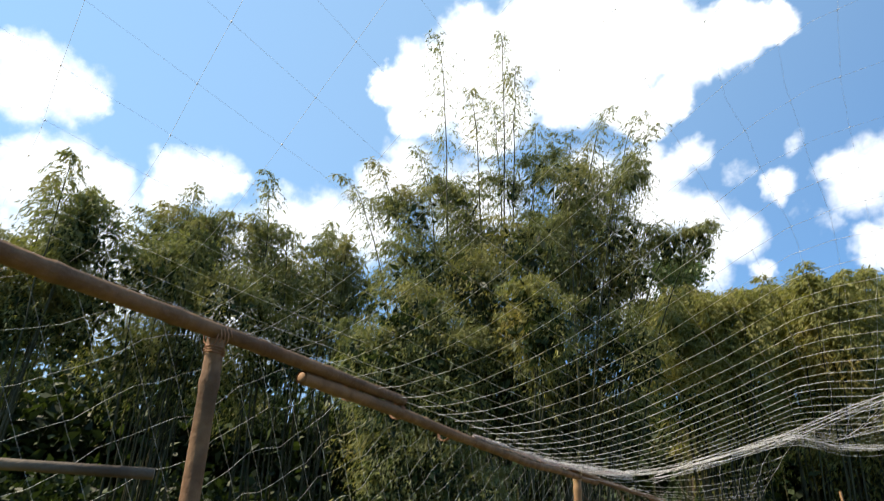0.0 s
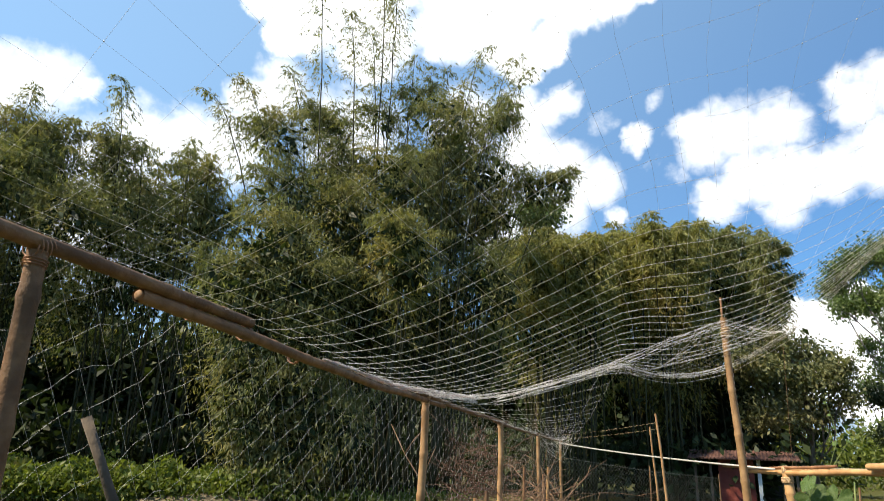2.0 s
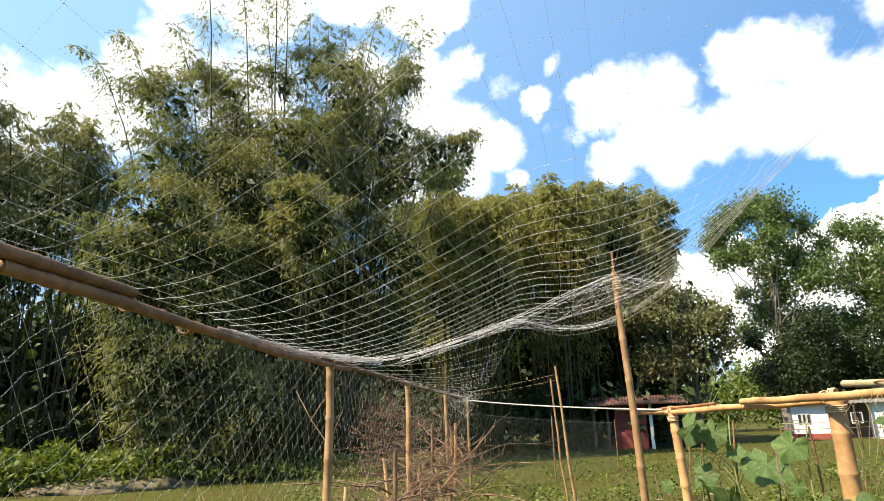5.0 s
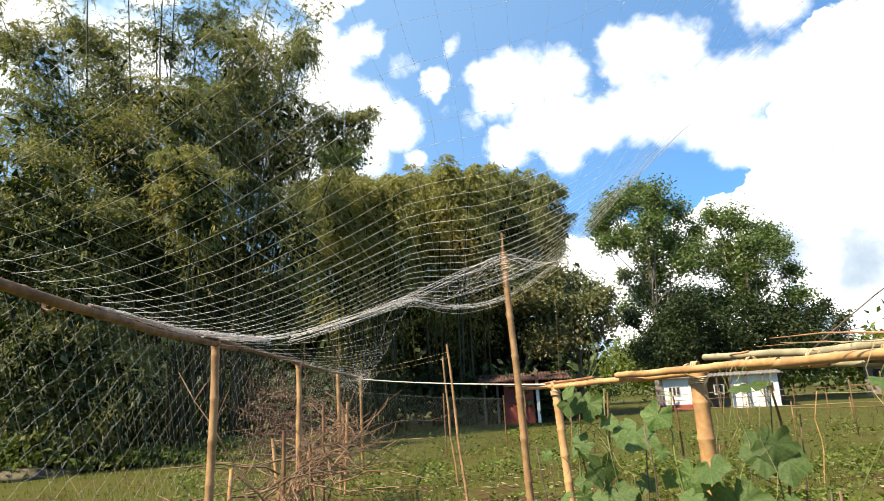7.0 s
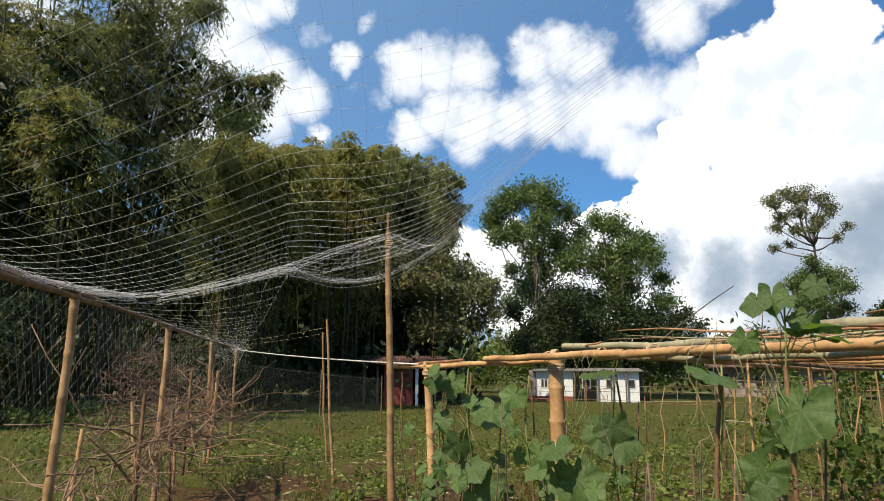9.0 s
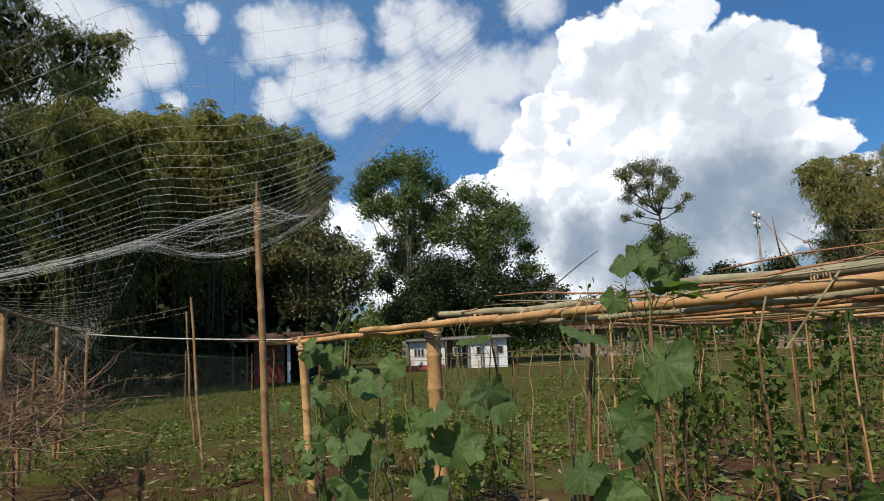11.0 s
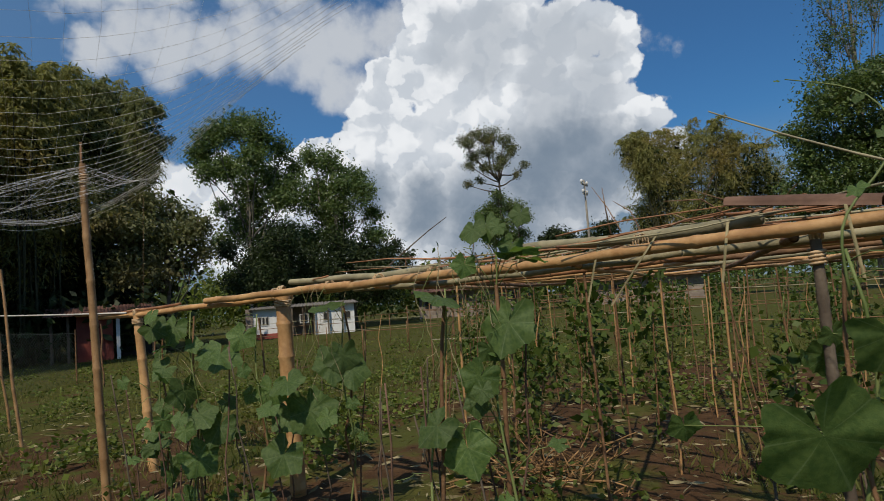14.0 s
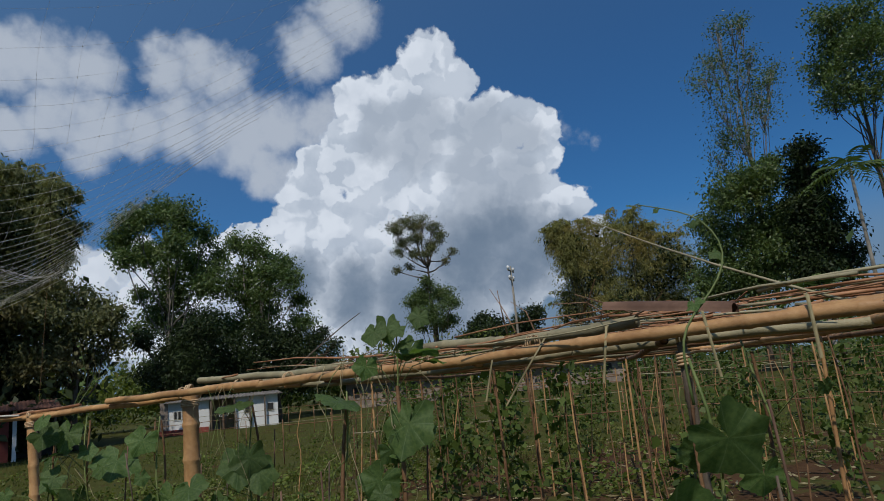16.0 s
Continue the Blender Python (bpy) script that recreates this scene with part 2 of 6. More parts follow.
def two_tone(name, a, b, scale, low=0.35, high=0.65, stretch=(1, 1, 1), stain=None, roughness=0.75, specular=0.3, bump=(40, 0.3), per_object=0.25, metallic=0.0):
    """A rough solid: two tones in grain of a given scale, larger stains, and a tone of its own for each object."""
    def build(tree, place):
        scaled = tree.nodes.new("ShaderNodeMapping")
        scaled.inputs["Scale"].default_value = stretch
        tree.links.new(place, scaled.inputs["Vector"])
        base = mix_colour(tree, ramp(tree, noise_node(tree, scaled.outputs[0], scale, 6.0, 0.6), low, high), a, b)
        if stain:
            spots = ramp(tree, noise_node(tree, place, scale * 0.16 + 1.0, 5.0, 0.65), 0.5, 0.72)
            base = mix_colour(tree, math_node(tree, "MULTIPLY", spots, 0.7), base, stain)
        k = math_node(tree, "MULTIPLY_ADD", object_random(tree), per_object, 1 - per_object / 2)
        shade = tree.nodes.new("ShaderNodeCombineColor")
        for socket in shade.inputs:
            tree.links.new(k, socket)
        return mix_colour(tree, 1.0, base, shade.outputs[0], "MULTIPLY")
    return surface(name, build, roughness, specular, metallic, bump)


def ground_colour(tree, place):
    soil = mix_colour(tree, ramp(tree, noise_node(tree, place, 3.5, 8.0, 0.65), 0.3, 0.7), (0.050, 0.026, 0.012), (0.100, 0.055, 0.027))
    crumbs = ramp(tree, noise_node(tree, place, 38.0, 4.0, 0.7), 0.35, 0.75)
    soil = mix_colour(tree, math_node(tree, "MULTIPLY", crumbs, 0.55), soil, (0.036, 0.024, 0.016))
    straw = ramp(tree, noise_node(tree, place, 17.0, 6.0, 0.7), 0.60, 0.72)
    soil = mix_colour(tree, math_node(tree, "MULTIPLY", straw, 0.6), soil, (0.17, 0.12, 0.065))
    grass = mix_colour(tree, ramp(tree, noise_node(tree, place, 6.0, 6.0, 0.65), 0.3, 0.7), (0.040, 0.043, 0.009), (0.088, 0.084, 0.022))
    far_grass = mix_colour(tree, ramp(tree, noise_node(tree, place, 0.35, 4.0), 0.35, 0.65), grass, (0.060, 0.066, 0.016))
    # bare tilled soil near the trellis, patchy elsewhere
    spot = tree.nodes.new("ShaderNodeVectorMath")
    spot.operation = "DISTANCE"
    spot.inputs[1].default_value = (7.0, 0.0, 0.0)
    tree.links.new(place, spot.inputs[0])
    near = ramp(tree, spot.outputs["Value"], 9.5, 3.0)
    bed = tree.nodes.new("ShaderNodeVectorMath")
    bed.operation = "DISTANCE"
    bed.inputs[1].default_value = (4.0, 7.4, 0.0)
    tree.links.new(place, bed.inputs[0])
    near = math_node(tree, "MAXIMUM", near, ramp(tree, bed.outputs["Value"], 4.2, 1.0))
    patch = noise_node(tree, place, 0.9, 6.0, 0.65)
    bare = ramp(tree, math_node(tree, "MULTIPLY_ADD", near, 0.17, patch), 0.56, 0.68)
    return mix_colour(tree, bare, far_grass, soil)


GROUND = surface("ground", ground_colour, 0.95, 0.1, bump=(9, 0.8))
TAN = two_tone("dry_bamboo", (0.39, 0.212, 0.090), (0.53, 0.322, 0.146), 9, stretch=(1, 1, 1), stain=(0.25, 0.135, 0.06), roughness=0.5, specular=0.4, bump=(60, 0.15))
POST_TAN = two_tone("brown_bamboo", (0.28, 0.155, 0.070), (0.41, 0.250, 0.120), 9, stain=(0.17, 0.095, 0.045), roughness=0.55, specular=0.35, bump=(60, 0.2))
OLD = two_tone("weathered_bamboo", (0.135, 0.07, 0.034), (0.235, 0.134, 0.068), 10, stain=(0.075, 0.05, 0.03), roughness=0.7, bump=(50, 0.3))
GREYED = two_tone("greyed_bamboo", (0.22, 0.20, 0.125), (0.34, 0.30, 0.19), 8, stain=(0.13, 0.11, 0.06), roughness=0.6, bump=(50, 0.25))
RUSSET = two_tone("russet_bamboo", (0.25, 0.115, 0.055), (0.40, 0.205, 0.105), 8, stain=(0.15, 0.07, 0.04), roughness=0.5, bump=(50, 0.2))
TWIG = two_tone("dry_twig", (0.15, 0.085, 0.05), (0.30, 0.195, 0.12), 5, roughness=0.85, bump=None)
STALK = two_tone("dry_stalk", (0.24, 0.135, 0.055), (0.38, 0.225, 0.10), 5, roughness=0.8, bump=None)
BROWN_TWIG = two_tone("brown_twig", (0.085, 0.048, 0.034), (0.17, 0.10, 0.07), 5, roughness=0.85, bump=None)
BARK = two_tone("bark", (0.07, 0.052, 0.038), (0.15, 0.12, 0.09), 6, stretch=(1, 1, 0.3), roughness=0.9, bump=(12, 0.6))
PALE_BARK = two_tone("pale_bark", (0.16, 0.145, 0.12), (0.29, 0.265, 0.225), 5, stretch=(1, 1, 0.3), roughness=0.9, bump=(12, 0.5))
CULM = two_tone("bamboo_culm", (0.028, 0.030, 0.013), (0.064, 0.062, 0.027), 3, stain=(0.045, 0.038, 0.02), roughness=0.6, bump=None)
GREY_NET = two_tone("grey_net_thread", (0.36, 0.36, 0.345), (0.48, 0.48, 0.46), 4, roughness=0.7, bump=None, per_object=0.0)
PINK_NET = two_tone("pinkish_net_thread", (0.66, 0.52, 0.52), (0.78, 0.66, 0.65), 4, roughness=0.6, bump=None, per_object=0.0)
NET = two_tone("net_thread", (0.64, 0.63, 0.61), (0.76, 0.75, 0.73), 4, roughness=0.6, bump=None, per_object=0.0)
DARK_NET = two_tone("dark_net_thread", (0.05, 0.06, 0.05), (0.10, 0.11, 0.09), 4, roughness=0.6, bump=None, per_object=0.0)
TAPE = two_tone("tape", (0.45, 0.44, 0.40), (0.60, 0.58, 0.53), 6, roughness=0.5, bump=None)
TWINE = two_tone("twine", (0.40, 0.27, 0.15), (0.62, 0.46, 0.29), 30, roughness=0.8, bump=None)
STRIP = two_tone("bamboo_strip", (0.19, 0.165, 0.085), (0.32, 0.27, 0.15), 12, roughness=0.6, bump=None)
BAMBOO_LEAF = foliage("bamboo_leaf", (0.100, 0.116, 0.050), (0.255, 0.268, 0.120), (0.26, 0.235, 0.088), 0.30, 0.36, 0.14)
OLIVE_LEAF = foliage("olive_bamboo_leaf", (0.145, 0.150, 0.050), (0.320, 0.310, 0.115), (0.32, 0.25, 0.085), 0.28, 0.38, 0.14)
TREE_LEAF = foliage("tree_leaf", (0.045, 0.080, 0.023), (0.140, 0.195, 0.060), (0.16, 0.19, 0.06), 0.4, 0.3, 0.05, 0.42, 0.4)
# Dark green leaves; also colours in the shade inside and behind the bamboo.
DARK_AND_SHADE_LEAF = foliage("dark_and_shade_leaf", (0.012, 0.022, 0.009), (0.045, 0.068, 0.022), (0.06, 0.08, 0.025), 0.4, 0.2, 0.05)
DUSKY_LEAF = foliage("dusky_leaf", (0.075, 0.088, 0.042), (0.190, 0.200, 0.092), (0.20, 0.175, 0.085), 0.4, 0.3, 0.15)
WEED_LEAF = foliage("weed_leaf", (0.058, 0.088, 0.016), (0.165, 0.205, 0.045), (0.17, 0.16, 0.05), 0.8, 0.35, 0.1)
GRASS_BLADE = foliage("grass_blade", (0.058, 0.078, 0.015), (0.150, 0.165, 0.040), (0.18, 0.15, 0.055), 0.9, 0.35, 0.15)
BEAN_LEAF = foliage("bean_leaf", (0.042, 0.074, 0.014), (0.110, 0.155, 0.034), (0.13, 0.15, 0.036), 1.0, 0.35, 0.1)
STEM = two_tone("vine_stem", (0.10, 0.14, 0.04), (0.19, 0.23, 0.08), 6, roughness=0.6, bump=None)


def gourd_colour(tree, place):
    """A matt leaf, mottled, with paler veins that fan out from the stalk."""
    base = mix_colour(tree, ramp(tree, noise_node(tree, place, 14, 5), 0.3, 0.7), (0.074, 0.134, 0.038), (0.130, 0.198, 0.060))
    split = tree.nodes.new("ShaderNodeSeparateXYZ")
    tree.links.new(place, split.inputs[0])
    turn = math_node(tree, "ARCTAN2", split.outputs[0], split.outputs[1])
    fan = math_node(tree, "ABSOLUTE", math_node(tree, "SINE", math_node(tree, "MULTIPLY", turn, 3.5)))
    vein = math_node(tree, "MULTIPLY", ramp(tree, fan, 0.11, 0.02), 0.4)
    base = mix_colour(tree, vein, base, (0.24, 0.31, 0.17))
    tone = math_node(tree, "MULTIPLY_ADD", object_random(tree), 0.55, 0.7)
    shade = tree.nodes.new("ShaderNodeCombineColor")
    for socket, k in zip(shade.inputs, (1.0, 1.0, 1.0)):
        tree.links.new(tone, socket)
    return mix_colour(tree, 1.0, base, shade.outputs[0], "MULTIPLY")


GOURD_LEAF = surface("gourd_leaf", gourd_colour, 0.5, 0.32, bump=(60, 0.25), through_light=0.44)
WHITE_WALL = two_tone("white_wall", (0.66, 0.67, 0.67), (0.76, 0.77, 0.77), 1.2, stain=(0.50, 0.47, 0.42), roughness=0.9, bump=None)
RED_WALL = two_tone("red_wall", (0.20, 0.045, 0.035), (0.28, 0.075, 0.055), 2, stain=(0.13, 0.05, 0.04), roughness=0.85, bump=None)
RUST_ROOF = two_tone("rust_roof", (0.085, 0.042, 0.034), (0.135, 0.072, 0.058), 1.5, stain=(0.05, 0.03, 0.025), roughness=0.75, bump=None)
GREY_ROOF = two_tone("grey_roof", (0.15, 0.14, 0.135), (0.23, 0.215, 0.205), 1.5, stain=(0.12, 0.09, 0.075), roughness=0.7, bump=None)
DARK = two_tone("dark_opening", (0.02, 0.02, 0.02), (0.04, 0.038, 0.035), 2, roughness=0.5, bump=None)
DUSTY_WALL = two_tone("dusty_wall", (0.20, 0.165, 0.14), (0.30, 0.25, 0.215), 1.5, stain=(0.14, 0.12, 0.10), roughness=0.9, bump=None)
GREY_PAINT = two_tone("grey_paint", (0.40, 0.40, 0.39), (0.52, 0.52, 0.50), 3, roughness=0.7, bump=None)
EARTH = two_tone("heaped_earth", (0.085, 0.068, 0.042), (0.165, 0.135, 0.085), 3.5, stain=(0.07, 0.075, 0.03), roughness=0.95, bump=(8, 0.8))


# ---- mesh helpers ----
class Geo:
    """Gathers vertices and faces of one mesh."""

    def __init__(self):
        self.v, self.f, self.n = [], [], 0

    def add(self, verts, faces):
        self.v.append(np.asarray(verts, float).reshape(-1, 3))
        self.f += [tuple(int(i) + self.n for i in face) for face in faces]
        self.n += len(self.v[-1])

    def mesh(self, name, smooth=True):
        me = bpy.data.meshes.new(name)
        me.from_pydata(np.concatenate(self.v).tolist(), [], self.f)
        if smooth:
            me.polygons.foreach_set("use_smooth", [True] * len(me.polygons))
        me.update()
        return me


def quads_mesh(name, verts):
    """A mesh of separate four-cornered leaves: verts is n x 4 x 3."""
    n = len(verts)
    me = bpy.data.meshes.new(name)
    me.vertices.add(n * 4)
    me.vertices.foreach_set("co", np.ascontiguousarray(verts, np.float32).ravel())
    me.loops.add(n * 4)
    me.loops.foreach_set("vertex_index", np.arange(n * 4, dtype=np.int32))
    me.polygons.add(n)
    me.polygons.foreach_set("loop_start", np.arange(0, n * 4, 4, dtype=np.int32))
    me.polygons.foreach_set("loop_total", np.full(n, 4, dtype=np.int32))
    me.update()
    return me


def thing(name, place=(0, 0, 0), label="", category="", group="", kind=""):
    ob = new(name)
    ob.location = place
    ob.empty_display_size = 0.1
    return tagged(ob, label, category, group, kind)


def part(name, me, material, parent=None, label="", m=None):
    """Links a mesh (or a Geo) as one object under a thing; its vertices are in the thing's own space."""
    if isinstance(me, Geo):
        me = me.mesh(name)
    if not me.materials:
        me.materials.append(material)
    ob = new(name, me)
    if parent is not None:
        ob.parent = parent
    if m is not None:
        ob.matrix_basis = m
    if label:
        ob["label"] = label
    return ob


def unit(v):
    return v / np.maximum(np.linalg.norm(v, axis=-1, keepdims=True), 1e-9)


def tube(geo, points, radii, sides=8, caps=True):
    """A round rod along points."""
    p = np.asarray(points, float)
    r = np.broadcast_to(np.asarray(radii, float), len(p))
    t = unit(np.gradient(p, axis=0))
    ref = np.array([0, 0, 1.0]) if abs(t[0][2]) < 0.9 else np.array([1.0, 0, 0])
    rings = []
    for i in range(len(p)):
        a = unit(np.cross(t[i], ref))
        b = np.cross(t[i], a)
        ang = np.arange(sides) * 2 * np.pi / sides
        rings.append(p[i] + r[i] * (np.cos(ang)[:, None] * a + np.sin(ang)[:, None] * b))
    n, faces = len(p), []
    for i in range(n - 1):
        for k in range(sides):
            j = (k + 1) % sides
            faces.append((i * sides + k, i * sides + j, (i + 1) * sides + j, (i + 1) * sides + k))
    if caps:
        faces += [tuple(range(sides - 1, -1, -1)), tuple((n - 1) * sides + k for k in range(sides))]
    geo.add(np.concatenate(rings), faces)


def bend(a, b, sag=0.0, n=8, rng=None, wobble=0.0):
    """Points from a to b with a sag in the middle and some wobble."""
    a, b = np.asarray(a, float), np.asarray(b, float)
    s = np.linspace(0, 1, n)[:, None]
    p = a + (b - a) * s
    p[:, 2] -= 4 * sag * (s * (1 - s))[:, 0]
    if rng is not None and wobble:
        p[1:-1] += rng.normal(0, wobble, (n - 2, 3))
    return p


def bamboo(geo, points, r0, r1, gap=0.28, sides=12, swell=0.12):
    """A bamboo pole: slightly proud rings at its nodes, hollow-looking cut ends."""
    p = np.asarray(points, float)
    leng = np.r_[0, np.cumsum(np.linalg.norm(np.diff(p, axis=0), axis=1))]
    total = leng[-1]
    stops, radii = [0.0], [1.0]
    d = gap * 0.6
    while d < total - 0.05:
        for off, k in ((-0.025, 1.0), (-0.006, 1 + swell), (0.006, 1 + swell), (0.025, 1.0)):
            stops.append(d + off)
            radii.append(k)
        d += gap
    stops.append(total)
    radii.append(1.0)
    stops = np.array(stops)
    q = np.stack([np.interp(stops, leng, p[:, k]) for k in range(3)], 1)
    r = np.array(radii) * np.interp(stops, [0, total], [r0, r1])
    tube(geo, q, r, sides, caps=False)
    # cut ends with a rim and a sunken middle
    for end, inner, rad in ((q[0], q[1], r0), (q[-1], q[-2], r1)):
        axis = unit(inner - end)
        tube(geo, [end, end, end + axis * min(0.06, total * 0.2)], [rad, rad * 0.72, rad * 0.70], sides, caps=False)


def band(geo, centre, axis, radius, width=0.03, turns=3, wire=0.004, rng=None):
    """A lashing wound round a pole."""
    axis = unit(np.asarray(axis, float))
    ref = np.array([0, 0, 1.0]) if abs(axis[2]) < 0.8 else np.array([1.0, 0, 0])
    a = unit(np.cross(axis, ref))
    b = np.cross(axis, a)
    k = np.linspace(0, 1, 10 * turns)
    ang = k * turns * 2 * np.pi
    p = np.asarray(centre) + axis * ((k - 0.5) * width)[:, None] + radius * (np.cos(ang)[:, None] * a + np.sin(ang)[:, None] * b)
    tube(geo, p, wire, 4)


def kites(base, way, length, width, rng, fold=0.25):
    """Lance-shaped leaves as four-cornered kites."""
    way = unit(way)
    side = unit(np.cross(way, unit(rng.normal(0, 1, way.shape) + [0, 0, 0.6])))
    up = np.cross(side, way)
    mid = base + way * (length * 0.42)[:, None]
    w = (width * 0.5)[:, None]
    lift = up * (w * fold)
    return np.stack([base, mid + side * w + lift, base + way * length[:, None], mid - side * w + lift], 1)


def along(points, s):
    p = np.asarray(points, float)
    d = np.r_[0, np.cumsum(np.linalg.norm(np.diff(p, axis=0), axis=1))]
    return np.stack([np.interp(np.asarray(s) * d[-1], d, p[:, k]) for k in range(3)], -1)


def smooth(p, rounds=2):
    for _ in range(rounds):
        q = p.copy()
        q[1:-1] = (p[:-2] + 2 * p[1:-1] + p[2:]) / 4
        p = q
    return p


# ---- ground ----
def build_ground():
    rings = np.r_[np.linspace(0.5, 12, 96), np.linspace(12.4, 30, 45), np.geomspace(33, 2500, 30)]
    n = 250
    ang = np.arange(n) * 2 * np.pi / n
    verts, faces = [(0, 0, 0)], []
    for r in rings:
        for a in ang:
            x, y = r * math.sin(a), r * math.cos(a)
            z = 0.0
            if r < 60:
                z = 0.05 * (noise.noise((x * 0.5, y * 0.5, 0)) + 0.5 * noise.noise((x * 1.7, y * 1.7, 3)))
            if r < 14:
                z += 0.030 * noise.noise((x * 4.5, y * 4.5, 5)) + 0.018 * noise.noise((x * 11, y * 11, 9))
            verts.append((x, y, z))
    faces += [(0, 1 + k, 1 + (k + 1) % n) for k in range(n)]
    for i in range(len(rings) - 1):
        for k in range(n):
            j = (k + 1) % n
            faces.append((1 + i * n + k, 1 + (i + 1) * n + k, 1 + (i + 1) * n + j, 1 + i * n + j))
    g = Geo()
    g.add(verts, [f[::-1] for f in faces])
    me = g.mesh("ground")
    me.flip_normals()
    tagged(part("ground", me, GROUND), "uneven brown soil with weeds and short green grass", "ground", kind="structure")


build_ground()


# ---- bamboo thickets ----
def sprays(rng, centre, radius, count, per, leaf, width=(0.15, 0.24), squash=1.25):
    """A billow of leafy sprays that arch outward from a centre and hang at their ends."""
    way = unit(rng.normal(0, 1, (count, 3)) + [0, 0, 0.25])
    span = rng.uniform(0.6, 1.15, count)
    s = rng.random((count, per)) ** 0.55
    q = centre + way[:, None] * (radius * (0.2 + 0.8 * s * span[:, None]))[..., None] * [1, 1, squash]
    q[..., 2] -= 0.38 * radius * s ** 3 * span[:, None]
    q += rng.normal(0, 0.06 + 0.07 * radius, q.shape)
    turn = way[:, None] * (0.9 - 0.7 * s)[..., None] + [0, 0, -0.65] + rng.normal(0, 0.55, q.shape)
    q[..., 2] = np.maximum(q[..., 2], 0.1)
    m = count * per
    size = leaf * rng.uniform(0.55, 1.2, m)
    return kites(q.reshape(-1, 3), turn.reshape(-1, 3), size, size * rng.uniform(*width, m), rng)


def wisp(rng, p, start, twigs, per_twig, reach, leaf, droop=0.5):
    """The thin leafing of a culm that stands out above the rest."""
    s = start + (1 - start) * rng.beta(1.15, 1.7, twigs)
    at = np.stack([np.interp(s, np.linspace(0, 1, len(p)), p[:, k]) for k in range(3)], 1)
    az, el = rng.random(twigs) * 2 * np.pi, rng.uniform(-0.1, 0.8, twigs)
    way = np.stack([np.sin(az) * np.cos(el), np.cos(az) * np.cos(el), np.sin(el)], 1)
    span = reach * rng.uniform(0.25, 1.0, twigs) * (1.3 - 1.05 * s)
    r = rng.random((twigs, per_twig)) ** 0.6
    q = at[:, None] + way[:, None] * (span[:, None] * r)[..., None]
    q[..., 2] -= droop * span[:, None] * r ** 2
    turn = unit(way[:, None] - np.array([0, 0, 2 * droop]) * r[..., None]) + rng.normal(0, 0.55, q.shape) + [0, 0, -0.6]
    m = twigs * per_twig
    size = leaf * rng.uniform(0.6, 1.2, m)
    return kites(q.reshape(-1, 3), turn.reshape(-1, 3), size, size * rng.uniform(0.15, 0.24, m), rng)


def polar(az, d):
    v = heading(az) * d
    return v.x, v.y


def lobes_at(d, az0, rows):
    """Lobes from their bearing, elevation and radius in degrees as seen from the garden's middle."""
    return [(d * math.tan(radians(a - az0)), 1.5 + d * math.tan(radians(e)), d * math.tan(radians(r))) for a, e, r in rows]


def arch(a, tip, rise=0.9, lean=0.35, n=14):
    """A culm that rises from a and bends over to its tip."""
    a, tip = np.asarray(a, float), np.asarray(tip, float)
    mid = np.array([a[0] + lean * (tip[0] - a[0]), a[1] + lean * (tip[1] - a[1]), rise * tip[2]])
    s = np.linspace(0, 1, n)[:, None]
    return (1 - s) ** 2 * a + 2 * s * (1 - s) * mid + s * s * tip


